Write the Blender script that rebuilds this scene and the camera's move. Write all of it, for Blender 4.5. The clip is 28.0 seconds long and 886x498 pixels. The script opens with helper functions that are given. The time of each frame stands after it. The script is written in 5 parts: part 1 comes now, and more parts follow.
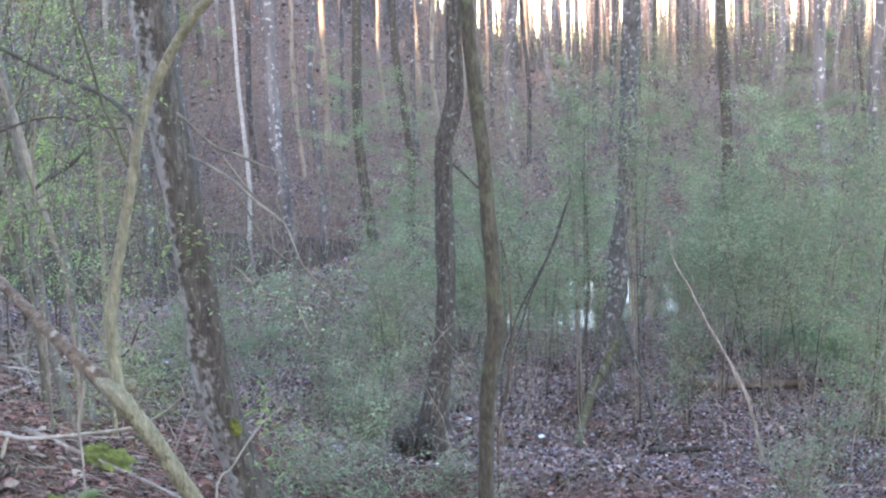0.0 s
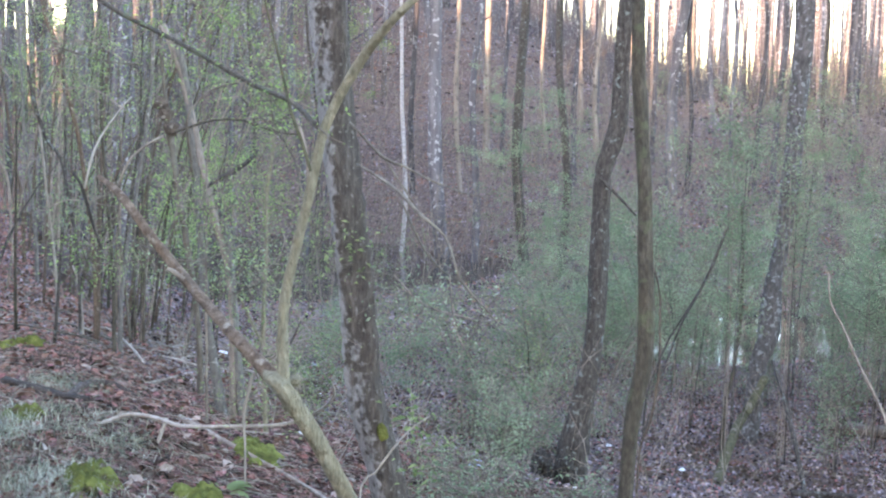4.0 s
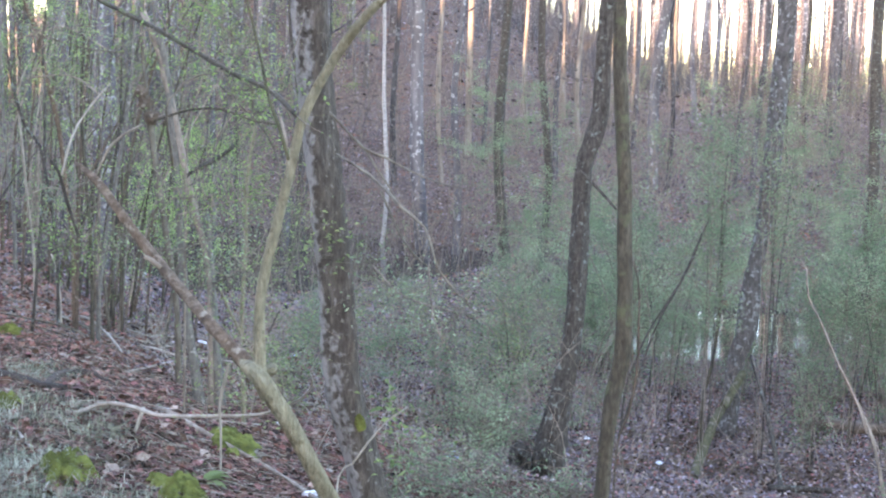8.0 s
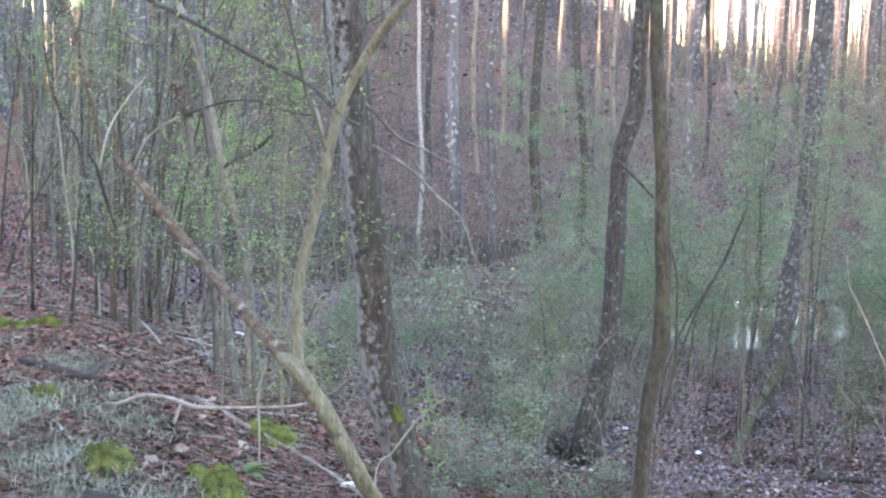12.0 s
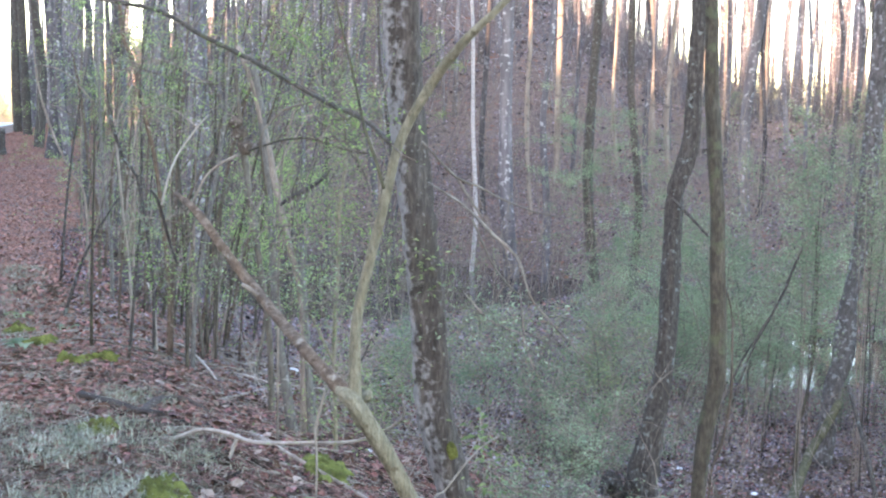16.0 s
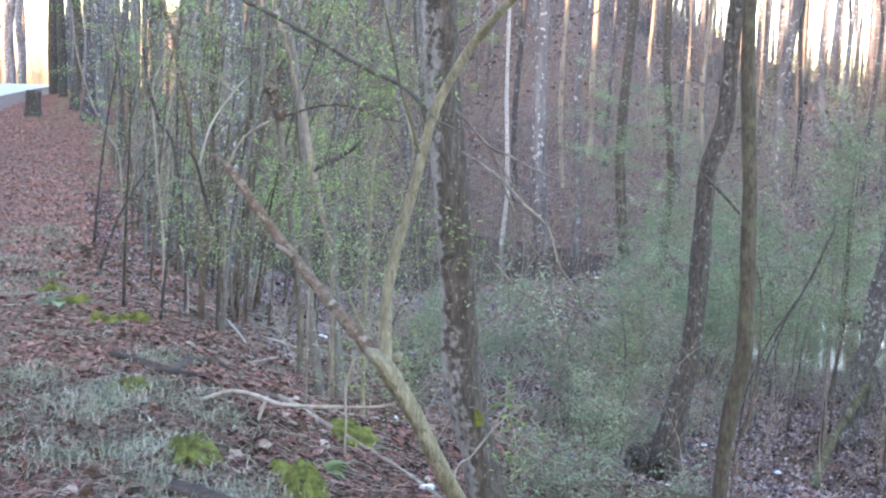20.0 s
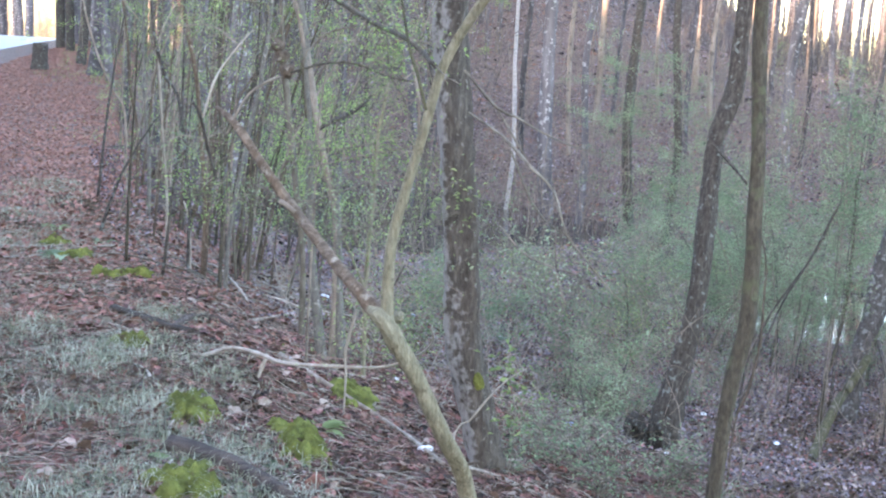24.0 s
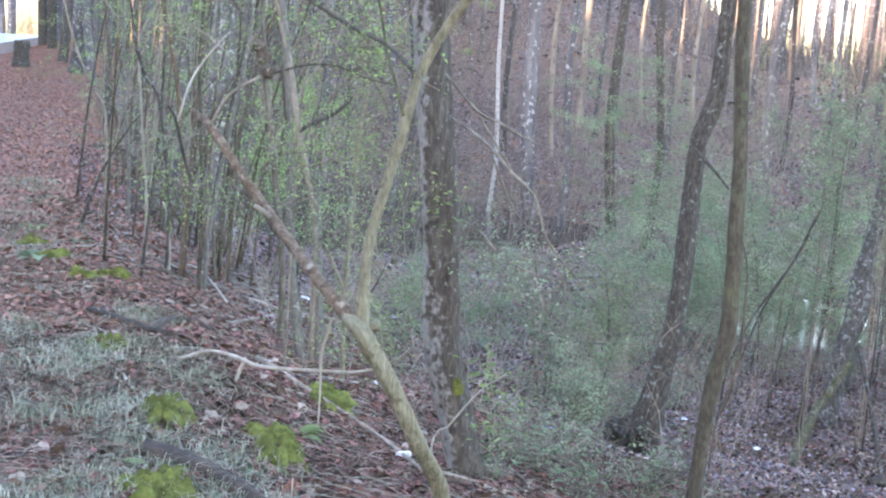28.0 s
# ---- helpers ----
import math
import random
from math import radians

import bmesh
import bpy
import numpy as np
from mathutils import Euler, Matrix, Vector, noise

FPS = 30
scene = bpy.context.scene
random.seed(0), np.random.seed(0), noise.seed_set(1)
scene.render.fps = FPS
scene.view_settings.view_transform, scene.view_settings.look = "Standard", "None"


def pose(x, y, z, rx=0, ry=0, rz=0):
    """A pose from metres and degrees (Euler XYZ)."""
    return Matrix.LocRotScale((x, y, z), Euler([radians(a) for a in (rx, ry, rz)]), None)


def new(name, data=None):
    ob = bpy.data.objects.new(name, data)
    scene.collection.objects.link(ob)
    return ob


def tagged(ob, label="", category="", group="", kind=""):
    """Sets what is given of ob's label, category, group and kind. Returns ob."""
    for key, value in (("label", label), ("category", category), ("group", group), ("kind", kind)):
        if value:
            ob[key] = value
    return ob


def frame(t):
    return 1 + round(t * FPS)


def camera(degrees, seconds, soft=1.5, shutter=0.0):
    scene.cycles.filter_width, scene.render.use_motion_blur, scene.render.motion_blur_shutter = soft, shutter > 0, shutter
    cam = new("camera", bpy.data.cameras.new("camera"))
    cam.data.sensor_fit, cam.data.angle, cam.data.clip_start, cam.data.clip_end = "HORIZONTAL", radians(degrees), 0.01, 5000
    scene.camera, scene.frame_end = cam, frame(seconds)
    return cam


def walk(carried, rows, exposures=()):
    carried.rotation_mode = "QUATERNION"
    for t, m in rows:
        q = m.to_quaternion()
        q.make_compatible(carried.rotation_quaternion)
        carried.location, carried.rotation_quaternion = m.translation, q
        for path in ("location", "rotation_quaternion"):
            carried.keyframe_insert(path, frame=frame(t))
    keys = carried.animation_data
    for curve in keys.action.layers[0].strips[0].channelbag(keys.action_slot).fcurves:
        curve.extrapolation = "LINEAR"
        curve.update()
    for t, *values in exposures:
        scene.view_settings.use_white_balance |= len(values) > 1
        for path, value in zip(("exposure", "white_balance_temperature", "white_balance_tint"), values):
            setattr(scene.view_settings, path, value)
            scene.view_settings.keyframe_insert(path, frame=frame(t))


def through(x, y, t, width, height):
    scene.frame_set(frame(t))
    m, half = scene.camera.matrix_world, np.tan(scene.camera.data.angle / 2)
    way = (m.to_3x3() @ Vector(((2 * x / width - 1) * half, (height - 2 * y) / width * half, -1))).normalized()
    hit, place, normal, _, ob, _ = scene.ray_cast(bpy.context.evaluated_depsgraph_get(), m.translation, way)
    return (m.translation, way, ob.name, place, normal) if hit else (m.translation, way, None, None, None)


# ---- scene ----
cam = camera(36, 28.0, soft=2.2)
PATH = [
    (0, pose(0.0174, 0.0527, 1.6486, 82.378, 0, 4.269) @ pose(0, 0, 0, 0, 0, -2.309)),
    (0.5, pose(0.0209, 0.0314, 1.6502, 83.108, 0, 5.084) @ pose(0, 0, 0, 0, 0, -2.340)),
    (1, pose(0.0237, 0.0234, 1.6491, 83.146, 0, 5.735) @ pose(0, 0, 0, 0, 0, -2.278)),
    (1.5, pose(0.0275, 0.0132, 1.6459, 83.053, 0, 5.471) @ pose(0, 0, 0, 0, 0, -2.461)),
    (2, pose(0.0210, -0.0025, 1.6463, 83.034, 0, 7.579) @ pose(0, 0, 0, 0, 0, -1.764)),
    (2.5, pose(0.0091, 0.0052, 1.6461, 82.860, 0, 8.949) @ pose(0, 0, 0, 0, 0, -1.838)),
    (3, pose(0.0000, -0.0000, 1.6500, 82.911, 0, 10.276) @ pose(0, 0, 0, 0, 0, -1.524)),
    (3.5, pose(-0.0035, -0.0187, 1.6525, 83.196, 0, 10.457) @ pose(0, 0, 0, 0, 0, 0.103)),
    (5.5, pose(-0.0132, -0.0391, 1.6493, 83.362, 0, 10.607) @ pose(0, 0, 0, 0, 0, 1.714)),
    (6, pose(-0.0068, -0.0267, 1.6497, 83.213, 0, 10.050) @ pose(0, 0, 0, 0, 0, 1.373)),
    (6.5, pose(-0.0001, -0.0214, 1.6506, 83.079, 0, 9.794) @ pose(0, 0, 0, 0, 0, 1.048)),
    (7, pose(0.0015, -0.0252, 1.6491, 83.084, 0, 9.645) @ pose(0, 0, 0, 0, 0, 1.168)),
    (7.5, pose(0.0034, -0.0353, 1.6495, 83.046, 0, 9.666) @ pose(0, 0, 0, 0, 0, 1.143)),
    (8, pose(0.0009, -0.0288, 1.6476, 82.992, 0, 9.761) @ pose(0, 0, 0, 0, 0, 1.630)),
    (8.5, pose(0.0014, -0.0172, 1.6458, 82.897, 0, 9.572) @ pose(0, 0, 0, 0, 0, 1.802)),
    (9, pose(0.0075, -0.0049, 1.6474, 82.624, 0, 9.308) @ pose(0, 0, 0, 0, 0, 1.224)),
    (9.5, pose(0.0066, 0.0055, 1.6455, 82.604, 0, 9.793) @ pose(0, 0, 0, 0, 0, 0.826)),
    (10, pose(0.0007, 0.0027, 1.6469, 82.712, 0, 9.635) @ pose(0, 0, 0, 0, 0, 1.373)),
    (10.5, pose(-0.0021, -0.0102, 1.6465, 82.936, 0, 10.036) @ pose(0, 0, 0, 0, 0, 1.559)),
    (11, pose(-0.0044, -0.0069, 1.6458, 82.734, 0, 9.957) @ pose(0, 0, 0, 0, 0, 1.514)),
    (11.5, pose(-0.0007, -0.0080, 1.6472, 82.721, 0, 9.515) @ pose(0, 0, 0, 0, 0, 1.637)),
    (12, pose(-0.0081, -0.0072, 1.6483, 82.523, 0, 11.264) @ pose(0, 0, 0, 0, 0, 1.095)),
    (12.5, pose(-0.0090, -0.0259, 1.6544, 82.746, 0, 13.320) @ pose(0, 0, 0, 0, 0, 1.100)),
    (14.5, pose(-0.0115, -0.0352, 1.6507, 84.331, 0, 14.043) @ pose(0, 0, 0, 0, 0, 1.022)),
    (15, pose(-0.0049, -0.0405, 1.6500, 84.425, 0, 12.944) @ pose(0, 0, 0, 0, 0, 0.366)),
    (15.5, pose(-0.0073, -0.0421, 1.6494, 84.226, 0, 13.835) @ pose(0, 0, 0, 0, 0, 0.524)),
    (16, pose(-0.0087, -0.0433, 1.6477, 84.088, 0, 13.531) @ pose(0, 0, 0, 0, 0, 1.090)),
    (16.5, pose(-0.0094, -0.0548, 1.6492, 84.161, 0, 13.437) @ pose(0, 0, 0, 0, 0, 1.529)),
    (17, pose(-0.0104, -0.0523, 1.6473, 84.169, 0, 13.309) @ pose(0, 0, 0, 0, 0, 1.391)),
    (17.5, pose(-0.0077, -0.0420, 1.6438, 84.086, 0, 12.976) @ pose(0, 0, 0, 0, 0, 1.668)),
    (18, pose(-0.0088, -0.0371, 1.6417, 83.761, 0, 12.966) @ pose(0, 0, 0, 0, 0, 1.285)),
    (18.5, pose(-0.0060, -0.0427, 1.6408, 83.569, 0, 13.527) @ pose(0, 0, 0, 0, 0, 0.557)),
    (19, pose(-0.0057, -0.0538, 1.6461, 83.554, 0, 14.104) @ pose(0, 0, 0, 0, 0, 0.746)),
    (19.5, pose(-0.0084, -0.0658, 1.6353, 83.591, 0, 14.973) @ pose(0, 0, 0, 0, 0, 2.115)),
    (20, pose(-0.0044, -0.0824, 1.6353, 82.898, 0, 14.758) @ pose(0, 0, 0, 0, 0, 2.442)),
    (20.5, pose(-0.0122, -0.0624, 1.6304, 82.646, 0, 15.000) @ pose(0, 0, 0, 0, 0, 2.982)),
    (21, pose(-0.0135, -0.0590, 1.6315, 82.439, 0, 14.711) @ pose(0, 0, 0, 0, 0, 3.691)),
    (21.5, pose(-0.0136, -0.0555, 1.6305, 82.311, 0, 14.777) @ pose(0, 0, 0, 0, 0, 3.761)),
    (23.5, pose(-0.0148, -0.0551, 1.6249, 81.635, 0, 15.084) @ pose(0, 0, 0, 0, 0, 4.093)),
    (24, pose(-0.0142, -0.0468, 1.6196, 81.373, 0, 14.840) @ pose(0, 0, 0, 0, 0, 3.840)),
    (24.5, pose(-0.0151, -0.0491, 1.6185, 80.971, 0, 14.093) @ pose(0, 0, 0, 0, 0, 5.218)),
    (25, pose(-0.0125, -0.0425, 1.6174, 80.675, 0, 13.028) @ pose(0, 0, 0, 0, 0, 5.496)),
    (25.5, pose(-0.0072, -0.0374, 1.6155, 80.572, 0, 13.053) @ pose(0, 0, 0, 0, 0, 3.362)),
    (26, pose(-0.0065, -0.0192, 1.6147, 80.366, 0, 13.090) @ pose(0, 0, 0, 0, 0, 3.668)),
    (26.5, pose(-0.0121, -0.0102, 1.6209, 80.130, 0, 13.714) @ pose(0, 0, 0, 0, 0, 3.400)),
    (27, pose(-0.0168, -0.0054, 1.6272, 80.805, 0, 13.493) @ pose(0, 0, 0, 0, 0, 4.430)),
    (27.5, pose(-0.0167, -0.0039, 1.6309, 81.406, 0, 14.178) @ pose(0, 0, 0, 0, 0, 4.301)),
    (28, pose(-0.0150, 0.0004, 1.6287, 81.462, 0, 14.103) @ pose(0, 0, 0, 0, 0, 4.365)),
]
walk(cam, PATH, [(0.0, 3.92, 6610, 21), (12.0, 3.95, 6630, 21), (19.0, 3.93, 6640, 21), (21.0, 3.98, 6610, 21), (24.0, 4.05, 6600, 21), (28.0, 4.08, 6570, 21)])



# ---- light ----
RNG = np.random.default_rng(7)
ROAD_AZ = radians(31)
U = np.array([-math.sin(ROAD_AZ), math.cos(ROAD_AZ)])      # along the road
V = np.array([math.cos(ROAD_AZ), math.sin(ROAD_AZ)])       # from the road down into the wood
CREEK_P, CREEK_N = np.array([1.7, 23.4]), np.array([0.53, 0.848])

world = bpy.data.worlds.new("world")
scene.world = world
world.use_nodes = True
sky = world.node_tree.nodes.new("ShaderNodeTexSky")
sky.sky_type = "NISHITA"
sky.sun_disc = False
sky.sun_elevation = radians(9)
SUN_WAY = Vector((V[0] + 0.7 * U[0], V[1] + 0.7 * U[1], 0)).normalized()             # the sun stands low beyond an unseen hill, added across the road as a blocker
sky.sun_rotation = math.atan2(-SUN_WAY.x, -SUN_WAY.y)
sky.air_density, sky.dust_density, sky.ozone_density = 1.0, 1.2, 1.5
background = world.node_tree.nodes["Background"]
background.inputs["Strength"].default_value = 0.15
world.node_tree.links.new(sky.outputs[0], background.inputs[0])
sun = new("sun", bpy.data.lights.new("sun", "SUN"))
sun.data.energy, sun.data.angle, sun.data.color = 2.0, radians(0.6), (1.0, 0.66, 0.42)
sun.rotation_euler = Vector((SUN_WAY.x, SUN_WAY.y, -math.tan(radians(9)))).to_track_quat("-Z", "Y").to_euler()


# ---- materials ----
def material(name, stops, scale=6.0, detail=6.0, rough=0.85, bump=0.4, bump_scale=40.0, stretch=(1, 1, 1), spots=None, spot_scale=9.0,
             spot_size=0.6, vary=0.0, island=False, space="Object", spec=0.25, through=0.0, side=None, lit_lichen=None):
    """Noise between colour stops, with a bump, blotches of a second colour, and a shift of brightness from piece to piece."""
    m = bpy.data.materials.new(name)
    m.use_nodes = True
    n, l = m.node_tree.nodes, m.node_tree.links
    shader = n["Principled BSDF"]
    coord, mapping = n.new("ShaderNodeTexCoord"), n.new("ShaderNodeMapping")
    mapping.inputs["Scale"].default_value = stretch
    l.new(coord.outputs[space], mapping.inputs[0])
    grain = n.new("ShaderNodeTexNoise")
    grain.inputs["Scale"].default_value, grain.inputs["Detail"].default_value, grain.inputs["Roughness"].default_value = scale, detail, 0.65
    l.new(mapping.outputs[0], grain.inputs["Vector"])
    ramp = n.new("ShaderNodeValToRGB")
    while len(ramp.color_ramp.elements) < len(stops):
        ramp.color_ramp.elements.new(0.5)
    for k, c in enumerate(stops):
        e = ramp.color_ramp.elements[k]
        e.position = 0.28 + 0.44 * k / max(1, len(stops) - 1)
        e.color = (*c, 1)
    l.new(grain.outputs["Fac"], ramp.inputs[0])
    colour = ramp.outputs[0]
    if spots:
        blot = n.new("ShaderNodeTexNoise")
        blot.inputs["Scale"].default_value, blot.inputs["Detail"].default_value = spot_scale, 5
        l.new(coord.outputs[space], blot.inputs["Vector"])
        step = n.new("ShaderNodeMapRange")
        step.inputs["From Min"].default_value, step.inputs["From Max"].default_value = spot_size, spot_size + 0.07
        l.new(blot.outputs["Fac"], step.inputs["Value"])
        mix = n.new("ShaderNodeMix")
        mix.data_type = "RGBA"
        l.new(step.outputs[0], mix.inputs[0])
        l.new(colour, mix.inputs[6])
        mix.inputs[7].default_value = (*spots, 1)
        colour = mix.outputs[2]
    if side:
        # paler colour on one side for skylight falling there, broken up by lichen-like noise
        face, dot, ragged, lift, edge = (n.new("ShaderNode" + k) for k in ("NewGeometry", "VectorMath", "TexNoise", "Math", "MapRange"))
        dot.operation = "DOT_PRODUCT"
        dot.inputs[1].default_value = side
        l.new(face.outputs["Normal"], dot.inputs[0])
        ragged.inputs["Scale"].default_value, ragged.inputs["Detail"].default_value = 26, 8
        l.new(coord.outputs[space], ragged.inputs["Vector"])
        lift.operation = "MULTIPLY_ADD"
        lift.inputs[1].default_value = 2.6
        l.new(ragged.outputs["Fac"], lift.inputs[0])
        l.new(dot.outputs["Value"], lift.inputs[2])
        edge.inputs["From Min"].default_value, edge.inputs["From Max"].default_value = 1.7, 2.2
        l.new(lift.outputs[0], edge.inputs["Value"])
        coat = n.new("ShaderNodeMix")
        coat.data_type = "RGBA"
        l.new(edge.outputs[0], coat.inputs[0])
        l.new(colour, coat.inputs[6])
        coat.inputs[7].default_value = (*lit_lichen, 1)
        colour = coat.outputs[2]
    if vary:
        hsv = n.new("ShaderNodeHueSaturation")
        source = n.new("ShaderNodeNewGeometry").outputs["Random Per Island"] if island else n.new("ShaderNodeObjectInfo").outputs["Random"]
        span = n.new("ShaderNodeMapRange")
        span.inputs["To Min"].default_value, span.inputs["To Max"].default_value = 1 - vary, 1 + vary
        l.new(source, span.inputs["Value"])
        l.new(span.outputs[0], hsv.inputs["Value"])
        hue = n.new("ShaderNodeMapRange")
        hue.inputs["To Min"].default_value, hue.inputs["To Max"].default_value = 0.5 + 0.035 * vary, 0.5 - 0.035 * vary
        l.new(source, hue.inputs["Value"])
        l.new(hue.outputs[0], hsv.inputs["Hue"])
        l.new(colour, hsv.inputs["Color"])
        colour = hsv.outputs[0]
    l.new(colour, shader.inputs["Base Color"])
    shader.inputs["Roughness"].default_value = rough
    shader.inputs["Specular IOR Level"].default_value = spec
    if bump:
        relief, height = n.new("ShaderNodeBump"), n.new("ShaderNodeTexNoise")
        height.inputs["Scale"].default_value, height.inputs["Detail"].default_value = bump_scale, 6
        l.new(mapping.outputs[0], height.inputs["Vector"])
        l.new(height.outputs["Fac"], relief.inputs["Height"])
        relief.inputs["Strength"].default_value, relief.inputs["Distance"].default_value = bump, 0.02
        l.new(relief.outputs[0], shader.inputs["Normal"])
    if through:
        glow, both = n.new("ShaderNodeBsdfTranslucent"), n.new("ShaderNodeMixShader")
        l.new(colour, glow.inputs["Color"])
        both.inputs[0].default_value = through
        l.new(shader.outputs[0], both.inputs[1])
        l.new(glow.outputs[0], both.inputs[2])
        l.new(both.outputs[0], n["Material Output"].inputs["Surface"])
    return m


BARK = (1, 1, 0.18)
# left face painted paler, as lichen and as light from the road side
M_BARK_MAIN = material("grey_brown_bark", [(0.026, 0.02, 0.015), (0.065, 0.052, 0.041), (0.13, 0.11, 0.092)], 38, 10, 0.92, 1.0, 80, (1, 1, 0.3), (0.16, 0.145, 0.125), 42, 0.62, side=(-0.95, -0.3, 0), lit_lichen=(0.24, 0.225, 0.21))
M_BARK_DARK = material("dark_lichened_bark", [(0.022, 0.018, 0.015), (0.06, 0.05, 0.041), (0.12, 0.106, 0.092)], 45, 8, 0.92, 1.0, 90, (1, 1, 0.4), (0.17, 0.185, 0.165), 20, 0.6)
M_BARK_PATCHY = material("pale_lichened_bark", [(0.035, 0.03, 0.027), (0.085, 0.076, 0.07), (0.15, 0.138, 0.13)], 30, 8, 0.92, 1.0, 70, (1, 1, 0.4), (0.22, 0.22, 0.215), 22, 0.56)
M_BARK_GREY = material("smooth_grey_bark", [(0.07, 0.064, 0.053), (0.13, 0.118, 0.1), (0.2, 0.185, 0.165)], 50, 8, 0.9, 0.6, 140, (1, 1, 0.4), (0.3, 0.28, 0.25), 20, 0.63)
M_BARK_BROWN = material("olive_brown_bark", [(0.028, 0.023, 0.016), (0.064, 0.053, 0.037), (0.115, 0.098, 0.072)], 40, 8, 0.92, 0.9, 90, (1, 1, 0.35), (0.085, 0.088, 0.05), 9, 0.58)
M_BARK_PALE = material("smooth_pale_bark", [(0.11, 0.095, 0.058), (0.195, 0.17, 0.11), (0.295, 0.262, 0.178)], 70, 9, 0.88, 0.8, 160, (1, 1, 0.4), (0.13, 0.107, 0.064), 38, 0.6)
M_BARK_BRANCH = material("peeling_branch_bark", [(0.045, 0.031, 0.023), (0.1, 0.073, 0.052), (0.175, 0.135, 0.1)], 60, 8, 0.92, 0.9, 150, (1, 1, 0.5), (0.27, 0.23, 0.185), 24, 0.63)
M_BARK_PEEL = material("peeling_brown_bark", [(0.055, 0.036, 0.024), (0.13, 0.09, 0.06), (0.22, 0.165, 0.12)], 45, 8, 0.92, 0.9, 120, (1, 1, 0.5), (0.3, 0.255, 0.2), 18, 0.6)
M_BARK_FAR = material("grey_far_bark", [(0.042, 0.038, 0.04), (0.098, 0.09, 0.093), (0.165, 0.153, 0.156)], 5, 8, 0.95, 0.8, 14, BARK, (0.3, 0.29, 0.29), 9, 0.58, vary=0.5)
# sunlit version of the far bark: low sun's warmth put into the colour
M_BARK_LIT = material("sun_tinted_bark", [(0.09, 0.07, 0.055), (0.2, 0.165, 0.135), (0.32, 0.275, 0.23)], 6, 8, 0.95, 0.8, 14, BARK, (0.1, 0.085, 0.07), 5, 0.58)
M_BARK_BIRCH = material("white_birch_bark", [(0.16, 0.15, 0.14), (0.32, 0.3, 0.29), (0.42, 0.4, 0.39)], 12, 8, 0.8, 0.3, 12, (1, 1, 2.5), (0.08, 0.07, 0.06), 3, 0.66)
M_TWIG = material("grey_twig_bark", [(0.075, 0.06, 0.046), (0.155, 0.127, 0.098), (0.255, 0.218, 0.172)], 20, 5, 0.85, 0.4, 80, (1, 1, 0.5), vary=0.45)
M_BARK_MOSSY = material("mossy_bark", [(0.035, 0.031, 0.019), (0.075, 0.068, 0.036), (0.125, 0.115, 0.062)], 24, 8, 0.95, 0.9, 90, (1, 1, 0.5), (0.16, 0.135, 0.105), 14, 0.58)
M_TWIG_DEAD = material("bleached_dead_twig", [(0.16, 0.13, 0.1), (0.27, 0.23, 0.185), (0.36, 0.32, 0.27)], 20, 5, 0.8, 0.3, 80, (1, 1, 0.5), vary=0.2)
M_SOIL = material("leaf_strewn_soil", [(0.035, 0.024, 0.02), (0.085, 0.058, 0.047), (0.155, 0.108, 0.088), (0.24, 0.175, 0.145)], 9, 10, 0.95, 1.0, 26, spots=(0.17, 0.077, 0.045), spot_scale=2.2, spot_size=0.6)
M_EARTH = material("dark_bank_earth", [(0.018, 0.012, 0.009), (0.045, 0.03, 0.023), (0.095, 0.062, 0.046)], 14, 9, 0.97, 1.0, 50, spots=(0.1, 0.05, 0.03), spot_scale=7, spot_size=0.62)
M_LITTER = material("dead_leaf", [(0.075, 0.036, 0.027), (0.155, 0.083, 0.063), (0.27, 0.172, 0.138)], 30, 4, 0.95, 0.2, 60, vary=0.9, island=True, through=0.12, spec=0.08)
M_LITTER_FLOOR = material("grey_mauve_dead_leaf", [(0.06, 0.046, 0.05), (0.15, 0.12, 0.127), (0.3, 0.255, 0.26)], 30, 4, 0.95, 0.2, 60, vary=0.95, island=True, through=0.1, spec=0.1)
M_LITTER_DARK = material("dark_wet_dead_leaf", [(0.03, 0.017, 0.014), (0.075, 0.042, 0.034), (0.14, 0.085, 0.07)], 30, 4, 0.8, 0.2, 60, vary=0.8, island=True, through=0.05, spec=0.2)
M_LITTER_RED = material("russet_dead_leaf", [(0.16, 0.08, 0.06), (0.26, 0.14, 0.105), (0.36, 0.215, 0.17)], 30, 4, 0.95, 0.2, 60, vary=0.4, island=True, through=0.15, spec=0.08)
M_LITTER_RUST = material("deep_rust_dead_leaf", [(0.07, 0.034, 0.024), (0.135, 0.068, 0.047), (0.215, 0.122, 0.09)], 30, 4, 0.9, 0.2, 60, vary=0.6, island=True, through=0.12, spec=0.12)
M_LITTER_PALE = material("pale_oak_leaf", [(0.19, 0.145, 0.115), (0.29, 0.225, 0.185), (0.38, 0.31, 0.265)], 30, 4, 0.9, 0.2, 60, vary=0.5, island=True, through=0.12, spec=0.1)
M_LEAF = material("privet_leaf", [(0.115, 0.155, 0.062), (0.195, 0.25, 0.105), (0.29, 0.35, 0.165)], 2.2, 3, 0.6, 0, vary=0.35, island=True, through=0.5, spec=0.12)
M_LEAF_BLUE = material("bluish_leaf", [(0.075, 0.11, 0.06), (0.185, 0.245, 0.145), (0.36, 0.425, 0.275)], 1.6, 4, 0.6, 0, vary=0.22, island=True, through=0.5, spec=0.1)
M_LEAF_LIGHT = material("spring_leaf", [(0.125, 0.19, 0.058), (0.225, 0.325, 0.11), (0.34, 0.445, 0.17)], 2.5, 3, 0.5, 0, vary=0.35, island=True, through=0.5, spec=0.12)
